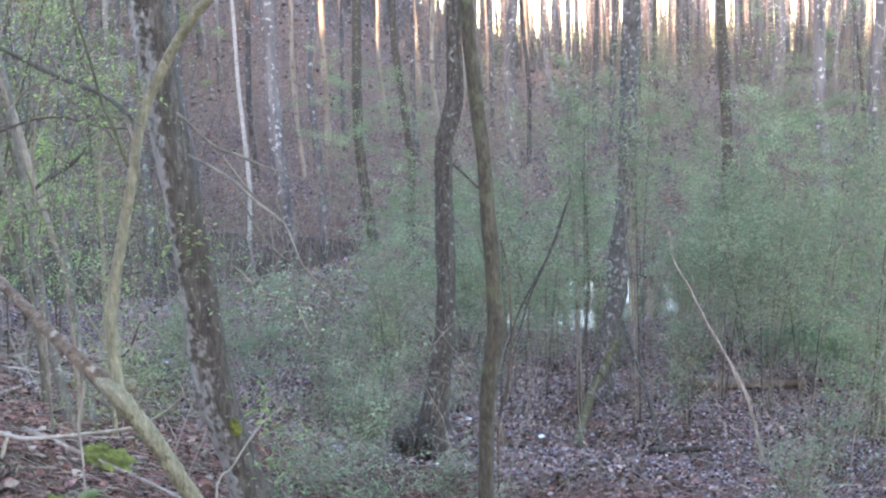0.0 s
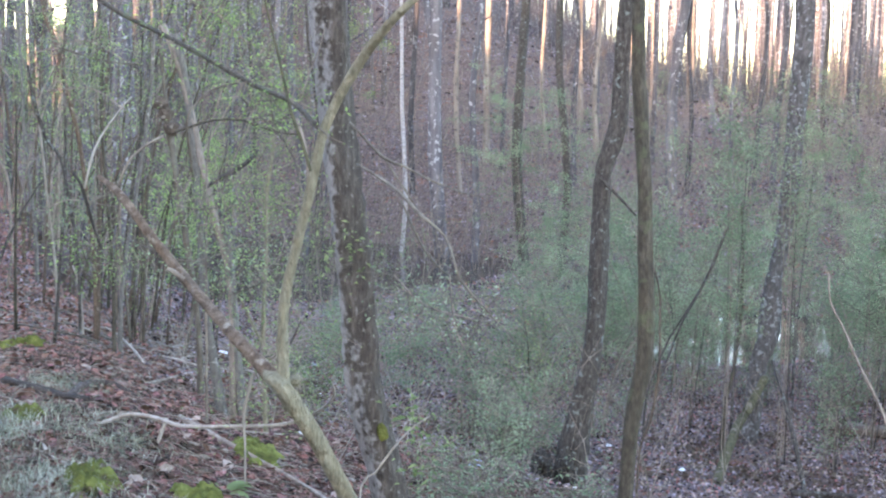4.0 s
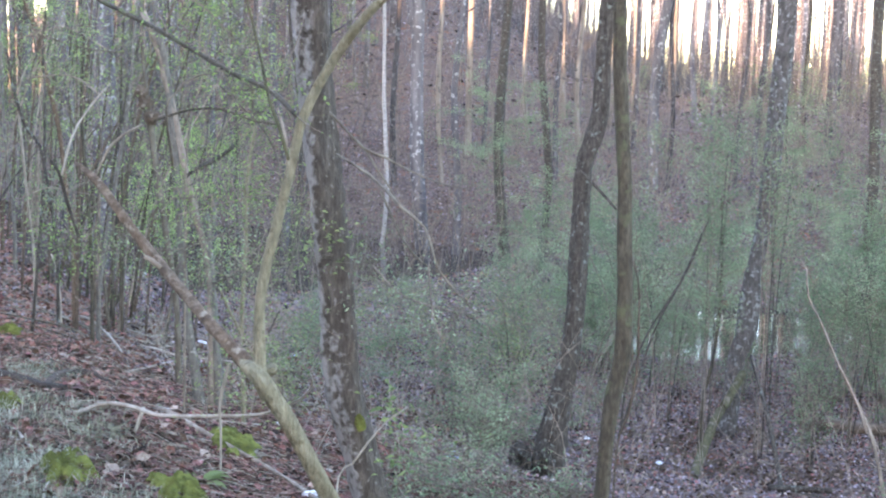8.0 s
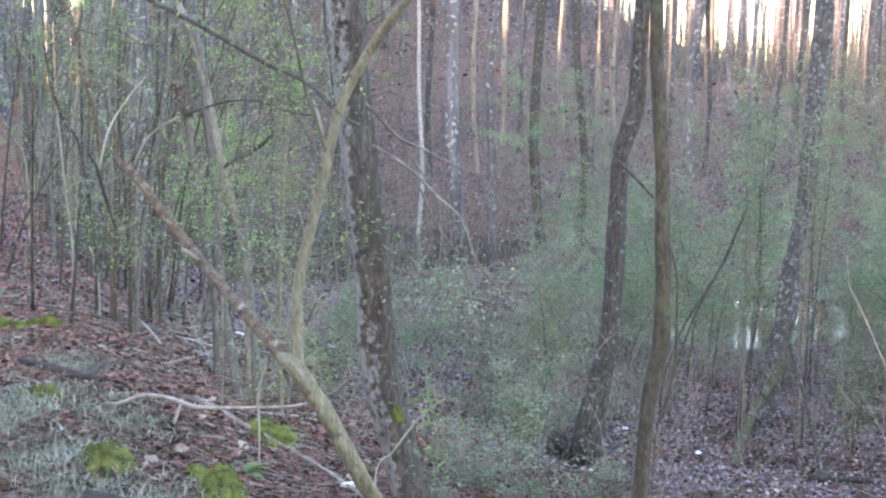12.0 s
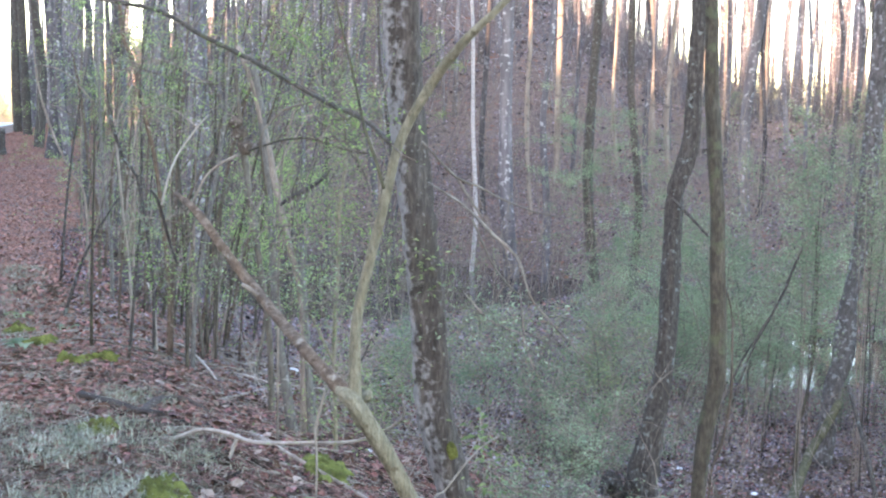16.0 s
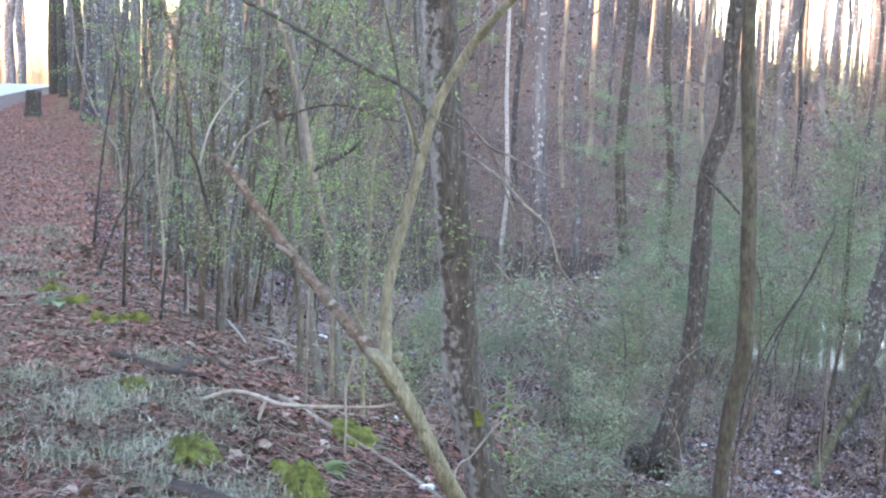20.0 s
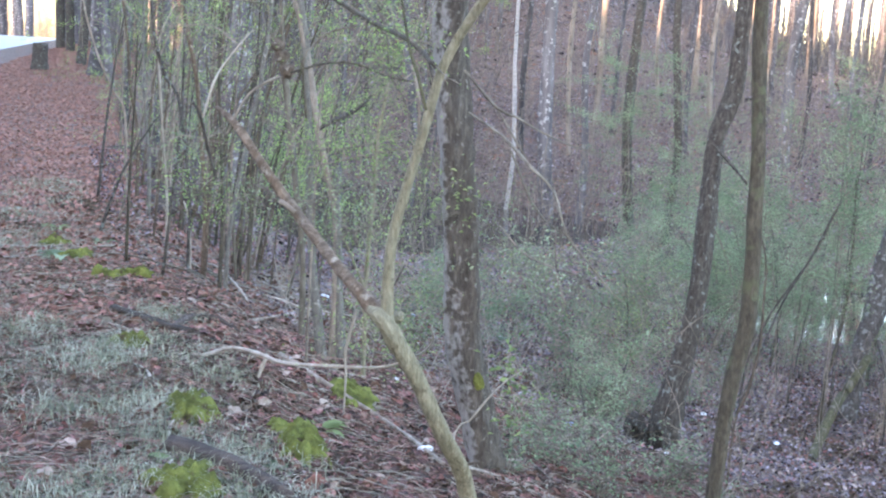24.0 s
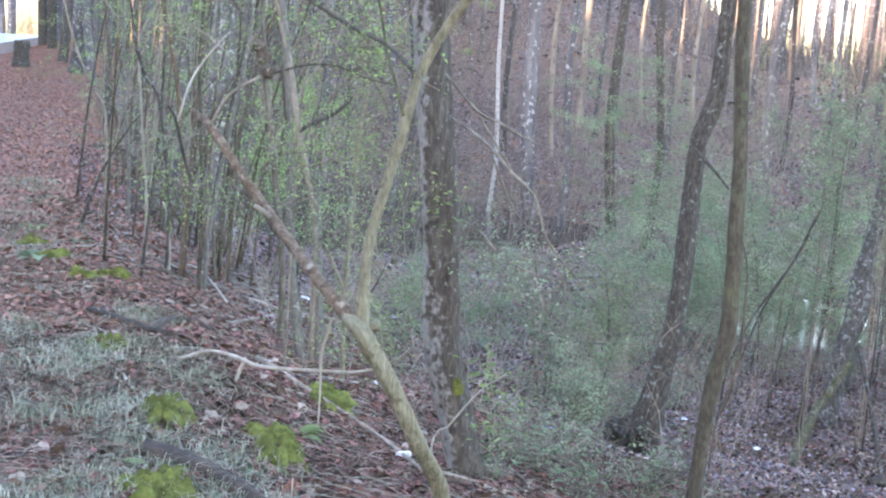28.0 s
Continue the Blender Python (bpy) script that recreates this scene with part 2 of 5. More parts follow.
M_LEAF_HAZE = material("soft_green_leaf", [(0.085, 0.12, 0.065), (0.19, 0.25, 0.145), (0.34, 0.405, 0.25)], 1.2, 4, 0.6, 0, vary=0.22, island=True, through=0.5, spec=0.1)
M_GRASS = material("dry_grass", [(0.13, 0.14, 0.085), (0.25, 0.255, 0.175), (0.4, 0.385, 0.3)], 4, 3, 0.6, 0, vary=0.6, island=True, through=0.3)
M_MOSS = material("green_moss", [(0.04, 0.042, 0.015), (0.115, 0.12, 0.032), (0.23, 0.24, 0.066)], 11, 9, 0.98, 1.0, 120, spots=(0.075, 0.055, 0.03), spot_scale=9, spot_size=0.6, spec=0.05, vary=0.25, island=True)
M_ROAD = material("worn_asphalt", [(0.24, 0.24, 0.24), (0.33, 0.33, 0.33)], 30, 8, 0.45, 0.3, 120)
M_STRAW = material("brown_straw", [(0.08, 0.046, 0.034), (0.17, 0.108, 0.083), (0.31, 0.228, 0.18)], 20, 4, 0.95, 0, vary=0.8, island=True, spec=0.1)
M_WATER = material("still_water", [(0.02, 0.02, 0.017), (0.04, 0.038, 0.03)], 1, 2, 0.06, 0.06, 2.5, spec=0.6)
M_ROTTEN = material("wet_rotten_wood", [(0.018, 0.013, 0.01), (0.048, 0.034, 0.026), (0.1, 0.07, 0.052)], 22, 8, 0.85, 1.0, 60, (0.4, 1, 1), vary=0.3)
M_LOG = material("rotting_wood", [(0.045, 0.03, 0.023), (0.11, 0.08, 0.062), (0.19, 0.15, 0.12)], 10, 8, 0.9, 0.9, 40, (0.3, 1, 1))
M_WHITE = material("white_litter", [(0.5, 0.5, 0.53), (0.72, 0.72, 0.73)], 8, 3, 0.4, 0.1, 30, spec=0.5)
M_BLUE = material("blue_litter", [(0.2, 0.3, 0.62), (0.45, 0.55, 0.8)], 14, 3, 0.4, 0.1, 30, spec=0.5)


# ---- shapes ----
def mesh(name, verts, faces, mat, smooth=True):
    me = bpy.data.meshes.new(name)
    me.from_pydata(verts if isinstance(verts, list) else verts.tolist(), [], faces if isinstance(faces, list) else faces.tolist())
    me.materials.append(mat)
    if smooth:
        me.polygons.foreach_set("use_smooth", [True] * len(me.polygons))
    me.update()
    return me


def part(name, me, parent, label=""):
    ob = new(name, me)
    ob.parent = parent
    return tagged(ob, label) if label else ob


def smooth_line(points, step):
    """A Catmull-Rom line through rows of x, y, z, radius."""
    p = np.array(points, float)
    p = np.vstack([2 * p[0] - p[1], p, 2 * p[-1] - p[-2]])
    out = []
    for k in range(1, len(p) - 2):
        count = max(2, int(np.linalg.norm(p[k + 1, :3] - p[k, :3]) / step))
        for s in np.arange(count) / count:
            a, b, c, d = p[k - 1 : k + 3]
            out.append(0.5 * (2 * b + (c - a) * s + (2 * a - 5 * b + 4 * c - d) * s * s + (3 * b - a - 3 * c + d) * s**3))
    out.append(p[-2])
    out = np.array(out)
    out[:, 3] = np.maximum(out[:, 3], 0.0008)
    return out


def tube(points, sides=8, step=0.12, rough=0.0, seed=0):
    """Verts and quads of a limb along a smooth line, with an uneven skin and closed ends."""
    line = smooth_line(points, step)
    n = len(line)
    way = np.gradient(line[:, :3], axis=0)
    way /= np.linalg.norm(way, axis=1)[:, None] + 1e-9
    side = np.cross(way, (0.3, 0.9, 0.31))
    side /= np.linalg.norm(side, axis=1)[:, None] + 1e-9
    up = np.cross(side, way)
    rng = np.random.default_rng(seed)
    a = np.linspace(0, 2 * np.pi, sides, endpoint=False)
    r = line[:, 3][:, None] * (1 + rough * (rng.random((n, sides)) - 0.5) + rough * 0.8 * np.sin(a * 3 + rng.random() * 6 + np.arange(n)[:, None] * 0.21))
    ring = line[:, None, :3] + r[..., None] * (np.cos(a)[None, :, None] * side[:, None] + np.sin(a)[None, :, None] * up[:, None])
    v = np.vstack([ring.reshape(-1, 3), line[0, :3], line[-1, :3]])
    i, j = np.meshgrid(np.arange(n - 1), np.arange(sides), indexing="ij")
    k = (j + 1) % sides
    f = np.stack([i * sides + j, i * sides + k, (i + 1) * sides + k, (i + 1) * sides + j], -1).reshape(-1, 4).tolist()
    for s in range(sides):
        f.append([n * sides, (s + 1) % sides, s])
        f.append([n * sides + 1, (n - 1) * sides + s, (n - 1) * sides + (s + 1) % sides])
    return v, f


def merged(pieces):
    verts, faces, base = [], [], 0
    for v, f in pieces:
        verts.append(np.asarray(v))
        faces += [[q + base for q in face] for face in f]
        base += len(v)
    return np.vstack(verts), faces


def sprays(starts, ends, r0, r1, sag=0.05):
    """Three-sided twigs, bent once, from each start to each end: verts and quads."""
    starts, ends = np.asarray(starts, float), np.asarray(ends, float)
    n = len(starts)
    r0, r1 = np.broadcast_to(r0, n)[:, None], np.broadcast_to(r1, n)[:, None]
    way = ends - starts
    length = np.linalg.norm(way, axis=1)[:, None] + 1e-9
    side = np.cross(way / length, (0.31, 0.52, 0.8))
    side /= np.linalg.norm(side, axis=1)[:, None] + 1e-9
    up = np.cross(side, way / length)
    middle = 0.5 * (starts + ends) + up * length * sag * np.where(np.arange(n) % 2, 1, -1)[:, None]
    rows = []
    for c, r in ((starts, r0), (middle, 0.55 * (r0 + r1)), (ends, r1)):
        for a in (0.0, 2.094, 4.189):
            rows.append(c + r * (math.cos(a) * side + math.sin(a) * up))
    v = np.stack(rows, 1).reshape(-1, 3)
    b = np.arange(n)[:, None] * 9
    quads = [[i * 3 + j, i * 3 + (j + 1) % 3, (i + 1) * 3 + (j + 1) % 3, (i + 1) * 3 + j] for i in (0, 1) for j in (0, 1, 2)]
    return v, np.concatenate([b + q for q in quads], 1).reshape(-1, 4)


def leaves(centres, size, rng, slender=0.5, droop=0.3, spread=0.4):
    """One folded six-cornered leaf at each centre: verts and faces."""
    n = len(centres)
    heading = rng.normal(size=(n, 3))
    heading[:, 2] = heading[:, 2] * 0.5 - droop * 0.5
    heading /= np.linalg.norm(heading, axis=1)[:, None]
    across = np.cross(heading, rng.normal(size=(n, 3)) * 0.7 + (0, 0, 1))
    across /= np.linalg.norm(across, axis=1)[:, None] + 1e-9
    normal = np.cross(across, heading)
    length = size * (1 + spread * (rng.random(n) * 2 - 1))
    s = length[:, None]
    w = s * slender * 0.5
    v = np.stack([centres - heading * s * 0.5, centres - across * w + normal * w * 0.5, centres + heading * s * 0.5 - normal * w * 0.6,
                  centres + across * w + normal * w * 0.5], 1).reshape(-1, 3)
    b = np.arange(n)[:, None] * 4
    f = np.concatenate([b + [0, 1, 2], b + [0, 2, 3]], 1).reshape(-1, 3)
    return v, f


# ---- ground ----
def rise(t):
    t = np.clip(t, 0, 1)
    return t * t * (3 - 2 * t)


def wavy(x, y, size, seed):
    """A smooth roughness made of a few crossed waves, about -1 to 1."""
    rng = np.random.default_rng(seed)
    z = 0 * x
    for k in range(7):
        a, ph, fr = rng.random() * 6.28, rng.random() * 6.28, (0.6 + 1.6 * rng.random()) / size
        z = z + np.sin((x * math.cos(a) + y * math.sin(a)) * fr * 6.28 / 2 + ph)
    return z / 4


def swing(u):
    """How far the road has swung towards the wood, at a distance along it."""
    return 0.0014 * np.clip(u - 20, 0, 80) ** 2


def ground_z(x, y):
    x, y = np.asarray(x, float), np.asarray(y, float)
    u, v = x * U[0] + y * U[1], x * V[0] + y * V[1]
    w = v - swing(u)
    s = (x - CREEK_P[0]) * CREEK_N[0] + (y - CREEK_P[1]) * CREEK_N[1]
    shoulder = -0.007 * np.clip(u, 0, 18) + 0.0125 * np.clip(u - 22, 0, 52) - 0.06 * np.clip(u - 74, 0, 4000) + 0.06 * rise((w + 2.2) / 1.2) - 0.06
    slope = shoulder - 0.34 * np.clip(w - 0.9, 0, 40) - 0.05 * rise((w - 0.4) / 0.6)
    slope = slope - 0.55 * rise((w - 0.95) / 0.3) * rise((u - 11.5) / 3) * (1 - rise((u - 34) / 6))
    q = (x - CREEK_P[0]) * -CREEK_N[1] + (y - CREEK_P[1]) * CREEK_N[0]
    floor = np.interp(s, [-40, -21, -11, -5, 0, 4, 14, 30, 60, 200, 3000], [-0.9, -1.0, -1.52, -2.0, -2.2, -1.95, -0.7, 0.7, 1.1, 1.3, 1.5])
    pool = np.exp(-(((q - 0.3) / 1.9) ** 4)) * np.exp(-(((s + 1.2) / 3.2) ** 4))
    floor = floor - 0.75 * pool + 0.6 * np.clip(q - 0.6 * s - 9, 0, 15) * rise((s - 6) / 40) * rise((v - 4) / 14)
    floor = floor + 7.5 * rise((u - 36) / 40) * rise((v - 3) / 9) * (1 - rise((v - 8) / 32))
    floor = floor - np.clip(floor - shoulder + 0.7, 0, 9) * (1 - rise((w - 1) / 20)) * rise((u - 12) / 20)
    k = 0.35
    h = np.clip(0.5 + 0.5 * (slope - floor) / k, 0, 1)
    low = floor * (1 - h) + slope * h + k * h * (1 - h)
    low = slope + (low - slope) * rise((w - 0.2) / 2)
    low = low - 1.5 * np.exp(-(((q - 13.0) / 4.4) ** 4)) * np.exp(-(((s + 0.6) / 6.6) ** 4)) * rise((w - 2) / 3)
    # unseen rise added to shade the wood; its notch lets a sunbeam through
    shade_hill = (0.9 * np.clip(-10.5 - v, 0, 19) + 0.05 * np.clip(-29.5 - v, 0, 60)) * (1 - rise((u - 45) / 50)) * (1 - 0.31 * np.exp(-(((u - 0.7 * (v + 29.5) - 7.6) / 3.2) ** 4)))
    verge = rise((w - 0.2) / 1.2)
    bumps = 0.05 * wavy(x, y, 1.7, 3) * (0.25 + verge) + 0.16 * wavy(x, y, 9, 5) * verge + 0.025 * wavy(x, y, 0.5, 8) * (0.4 + 0.6 * verge)
    road = rise((w + 9.2) / 0.8) * (1 - rise((w + 3.8) / 0.8))
    return low + shade_hill + bumps * (1 - road)


def build_ground():
    rings = np.concatenate([np.linspace(0.0, 14, 150), 14 * (3000 / 14) ** (np.linspace(0, 1, 120)[1:])])
    turns = np.concatenate([np.linspace(-25, 45, 260), np.linspace(45, 335, 110)[1:-1]])
    a = np.radians(turns)
    x, y = -np.sin(a)[None] * rings[:, None], np.cos(a)[None] * rings[:, None]
    v = np.stack([x, y, ground_z(x, y)], -1).reshape(-1, 3)
    n, m = len(rings), len(turns)
    i, j = np.meshgrid(np.arange(n - 1), np.arange(m), indexing="ij")
    k = (j + 1) % m
    f = np.stack([i * m + j, (i + 1) * m + j, (i + 1) * m + k, i * m + k], -1).reshape(-1, 4)
    return tagged(new("ground", mesh("ground", v, f[:, ::-1], M_SOIL)), "leaf-strewn brown soil of a wooded hollow beside a road", "ground", kind="structure")


build_ground()


def strip(name, inner, outer, start, stop, lift, mat, label):
    """A flat band along the road between two distances from it."""
    us = np.linspace(start, stop, 160)
    vs = np.linspace(inner, outer, 5)
    side = vs[None] + swing(us)[:, None]
    x = us[:, None] * U[0] + side * V[0]
    y = us[:, None] * U[1] + side * V[1]
    z = ground_z(x, y) + lift
    v = np.stack([x, y, z], -1).reshape(-1, 3)
    i, j = np.meshgrid(np.arange(len(us) - 1), np.arange(4), indexing="ij")
    f = np.stack([i * 5 + j, i * 5 + j + 1, (i + 1) * 5 + j + 1, (i + 1) * 5 + j], -1).reshape(-1, 4)
    return tagged(new(name, mesh(name, v, f, mat)), label, "road", kind="structure")


strip("road", -7.4, -3.7, -60, 140, 0.02, M_ROAD, "pale worn asphalt road with a straight edge")

a = np.linspace(-130, 90, 60)
b = np.linspace(-5.2, 4.4, 6)
CREEK_D = np.array([-CREEK_N[1], CREEK_N[0]])
xy = CREEK_P + a[:, None, None] * CREEK_D + b[None, :, None] * CREEK_N
v = np.concatenate([xy, np.full((*xy.shape[:2], 1), -2.42)], -1).reshape(-1, 3)
i, j = np.meshgrid(np.arange(59), np.arange(5), indexing="ij")
f = np.stack([i * 6 + j, i * 6 + j + 1, (i + 1) * 6 + j + 1, (i + 1) * 6 + j], -1).reshape(-1, 4)
tagged(new("water", mesh("water", v, f, M_WATER)), "still dark creek water mirroring the pale sky", "water", kind="structure")


# ---- trees ----
def root_flare(line, grow=1.02):
    """Carries a trunk's line on into the soil, with the butt spreading."""
    x, y, z, r = line[-1]
    g = float(ground_z(x, y))
    dx, dy = (line[-1][0] - line[-2][0]) * 0.15, (line[-1][1] - line[-2][1]) * 0.15
    low = min(z - 0.05, g + 0.02)
    return list(line) + [(x + dx, y + dy, low, r * grow * 0.9), (x + dx, y + dy, low - 0.25, r * grow * 1.2)]


def crown_limbs(top, height, seed, count=7, reach=2.0, r0=0.05):
    """Bare limbs of a leafless crown above a trunk's top."""
    rng = np.random.default_rng(seed)
    out = []
    for k in range(count):
        z = top[2] + height * (0.15 + 0.8 * k / count)
        a = rng.random() * 6.28
        l = reach * (0.6 + 0.6 * rng.random()) * (1 - 0.5 * k / count)
        p = [(top[0], top[1], z, r0), (top[0] + math.cos(a) * l * 0.5, top[1] + math.sin(a) * l * 0.5, z + l * 0.35, r0 * 0.6),
             (top[0] + math.cos(a) * l, top[1] + math.sin(a) * l, z + l * 0.9, r0 * 0.15)]
        out.append(tube(p, 5, 0.6, 0.1, seed + k))
    return out


def tree(name, line, mat, label, height=9.0, sides=14, seed=0, rough=0.16, group="", step=0.1):
    """A trunk along line (top to butt), carried on above with a bare crown."""
    top = line[0]
    lean = np.subtract(line[0][:3], line[1][:3])
    lean = lean / max(0.05, lean[2])
    above = [(top[0] + lean[0] * h * 0.6, top[1] + lean[1] * h * 0.6, top[2] + h, top[3] * (1 - 0.8 * h / height)) for h in (height, height * 0.6, height * 0.25)]
    thing = new(name)
    trunk = root_flare(line)
    part("trunk", mesh("trunk", *tube([*above, *trunk], sides, step, rough, seed), mat), thing)
    for shape in crown_limbs(above[1], height * 0.45, seed, 7, height * 0.22, top[3] * 0.35):
        part("limb", mesh("limb", *shape, mat), thing)
    return tagged(thing, label, "tree", group)


MAIN_LINE = [(-1.615, 5.783, 2.099, 0.0761), (-1.594, 5.789, 1.813, 0.0761), (-1.573, 5.795, 1.449, 0.0743), (-1.532, 5.806, 1.08, 0.0761),
             (-1.48, 5.819, 0.705, 0.0761), (-1.442, 5.828, 0.321, 0.0790), (-1.377, 5.844, 0.012, 0.0752), (-1.31, 5.863, -0.28, 0.0790)]
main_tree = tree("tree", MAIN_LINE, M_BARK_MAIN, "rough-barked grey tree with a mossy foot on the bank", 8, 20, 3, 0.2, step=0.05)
T2_LINE = [(-0.589, 10.178, 2.198, 0.0533), (-0.596, 10.177, 1.788, 0.0554), (-0.597, 10.177, 1.478, 0.0597), (-0.632, 10.175, 1.269, 0.0661), (-0.693, 10.171, 1.099, 0.0639),
           (-0.705, 10.17, 0.825, 0.0639), (-0.719, 10.169, 0.357, 0.0703), (-0.729, 10.169, 0.013, 0.0703), (-0.76, 10.166, -0.336, 0.0725), (-0.794, 10.164, -0.599, 0.0789),
           (-0.83, 10.161, -0.82, 0.0895), (-0.862, 10.158, -1.043, 0.1151)]
tree("tree", T2_LINE, M_BARK_DARK, "dark crooked tree with pale lichen patches on the hollow floor", 9, 16, 5, 0.2, step=0.08)
T3_LINE = [(-0.334, 6.986, 2.027, 0.0337), (-0.314, 6.988, 1.616, 0.0366), (-0.298, 6.989, 1.405, 0.0366), (-0.274, 6.99, 1.142, 0.0366), (-0.264, 6.99, 0.886, 0.0395),
           (-0.246, 6.99, 0.55, 0.041), (-0.247, 6.99, 0.263, 0.0439), (-0.283, 6.989, 0.051, 0.0424), (-0.305, 6.988, -0.173, 0.0395), (-0.314, 6.988, -0.396, 0.0395), (-0.323, 6.987, -0.546, 0.0424)]
tree("tree", T3_LINE, M_BARK_BROWN, "slim olive-brown tree leaning a little, mossy at its foot", 9, 14, 6, 0.1, step=0.08)
T4_LINE = [(0.916, 13.164, 2.381, 0.08), (0.91, 13.164, 2.002, 0.0883), (0.883, 13.166, 1.62, 0.0828), (0.846, 13.168, 0.921, 0.0828), (0.773, 13.173, 0.172, 0.0717),
           (0.728, 13.175, -0.096, 0.0745), (0.715, 13.176, -0.364, 0.091), (0.698, 13.177, -0.684, 0.0938), (0.633, 13.18, -0.887, 0.0828), (0.609, 13.181, -1.16, 0.0828),
           (0.595, 13.182, -1.429, 0.0883), (0.558, 13.184, -1.679, 0.1103)]
tree("tree", T4_LINE, M_BARK_PATCHY, "pale grey lichened tree with a mossy butt in the hollow", 9, 14, 8, 0.16, step=0.1)

# the leaning shrub at the top of the bank
STEM = [(-0.96, 2.878, 1.012, 0.0048), (-0.93, 2.853, 1.0, 0.0176), (-0.896, 2.825, 0.984, 0.0200), (-0.831, 2.896, 0.841, 0.0196), (-0.783, 2.96, 0.71, 0.0196), (-0.753, 3.071, 0.586, 0.0204),
        (-0.728, 3.128, 0.427, 0.0224), (-0.699, 3.185, 0.246, 0.0264)]
BRANCH_A = [(-0.885, 2.84, 0.93, 0.0086), (-0.9, 2.845, 0.985, 0.0144), (-0.907, 2.865, 1.155, 0.0124), (-0.88, 2.873, 1.296, 0.0117), (-0.848, 2.883, 1.436, 0.0113),
            (-0.821, 2.89, 1.562, 0.0109), (-0.769, 2.883, 1.663, 0.0108), (-0.72, 2.865, 1.731, 0.0112), (-0.656, 2.829, 1.797, 0.0097),
            (-0.571, 2.847, 1.884, 0.0071), (-0.35, 2.95, 2.15, 0.0029)]
BRANCH_B = [(-0.9, 2.845, 0.985, 0.0202), (-1.024, 2.932, 1.054, 0.0142), (-1.148, 3.046, 1.118, 0.0133), (-1.271, 3.16, 1.19, 0.0134),
            (-1.38, 3.223, 1.281, 0.0114), (-1.483, 3.287, 1.366, 0.0106), (-1.573, 3.356, 1.405, 0.0054)]
shrub = tagged(new("shrub"), "forked shrub with a smooth pale limb and a peeling dark one", "shrub")
part("stem", mesh("stem", *tube(root_flare(STEM, 1.2), 16, 0.03, 0.12, 2), M_BARK_PALE), shrub)
part("branch", mesh("branch", *tube(BRANCH_A, 14, 0.03, 0.07, 3), M_BARK_PALE), shrub, "smooth pale upright limb")
part("branch", mesh("branch", *tube(BRANCH_B, 14, 0.02, 0.16, 4), M_BARK_PEEL), shrub, "dark peeling limb with a broken end")


def straight_tree(az, r, width, mat, label, height, seed, group, lean=0.0, limbs=8):
    x, y = -math.sin(radians(az)) * r, math.cos(radians(az)) * r
    g = float(ground_z(x, y))
    rng = np.random.default_rng(seed)
    line = []
    for k in range(7):
        h = height * (1 - k / 6) ** 1.15
        w = width * (1 - 0.65 * h / height)
        line.append((x + lean * h + 0.006 * height * rng.normal() * (k < 6), y + 0.006 * height * rng.normal() * (k < 6), g + h, w))
    line.append((x, y, g - 0.4, width * 1.35))
    thing = new("tree")
    part("trunk", mesh("trunk", *tube(line, 9, 0.8, 0.12, seed), mat), thing)
    for k in range(limbs):
        h = height * (0.35 + 0.6 * rng.random())
        a, l = rng.random() * 6.28, 0.16 * height * (1.2 - h / height) * (0.5 + rng.random())
        s = np.array([x + lean * h, y, g + h])
        e = s + (math.cos(a) * l, math.sin(a) * l, l * 0.8)
        part("limb", mesh("limb", *tube([(*s, width * 0.25), (*(0.5 * s + 0.5 * e + (0, 0, -0.1 * l)), width * 0.16), (*e, 0.008)], 4, 1.0, 0, seed + k), mat), thing)
    return tagged(thing, label, "tree", group)


# bearings, distances and butt radii of the trunks beyond the creek
FAR = [(12.45, 34, 0.075, 1), (11.9, 40, 0.11, 0), (11.2, 44, 0.15, 0), (10.48, 33, 0.23, 0), (9.3, 32, 0.11, 0), (8.2, 42, 0.085, 0),
       (7.1, 29, 0.14, 2), (5.65, 28, 0.11, 2), (5.15, 40, 0.1, 0), (4.25, 44, 0.08, 0), (1.1, 38, 0.2, 0), (0.5, 38, 0.085, 0), (1.95, 44, 0.1, 0),
       (-0.5, 52, 0.14, 0), (-5.95, 46, 0.28, 0), (-7.6, 26, 0.135, 2), (-9.65, 48, 0.25, 0), (-11.6, 31, 0.17, 0), (-13.6, 30, 0.16, 0),
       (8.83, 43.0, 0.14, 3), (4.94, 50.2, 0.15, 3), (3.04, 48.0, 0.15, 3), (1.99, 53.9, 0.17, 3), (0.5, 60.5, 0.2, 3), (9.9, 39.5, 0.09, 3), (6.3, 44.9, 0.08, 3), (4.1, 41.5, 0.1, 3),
       (23.8, 22, 0.25, 0), (29.6, 38, 0.27, 0), (30.15, 44, 0.2, 2), (30.55, 55, 0.22, 2), (30.9, 60, 0.24, 2), (30.75, 72, 0.3, 0), (30.35, 66, 0.28, 0), (28.95, 35, 0.14, 0), (28.4, 32, 0.13, 0), (27.0, 30, 0.17, 0), (25.4, 27, 0.15, 0), (16.6, 32, 0.12, 0), (14.5, 36, 0.12, 0)]
# kind 3 wears the bark coloured as if sunlit
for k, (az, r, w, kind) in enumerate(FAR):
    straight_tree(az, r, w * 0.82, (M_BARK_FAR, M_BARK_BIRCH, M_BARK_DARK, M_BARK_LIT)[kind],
                  ("tall straight grey trunk in the wood beyond the creek", "thin white-barked tree beyond the creek", "dark lichened trunk in the wood beyond the bushes", "pale far trunk with low sunlight tinted into its bark")[kind],
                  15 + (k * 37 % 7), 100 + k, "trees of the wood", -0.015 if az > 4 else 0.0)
rng = np.random.default_rng(20)
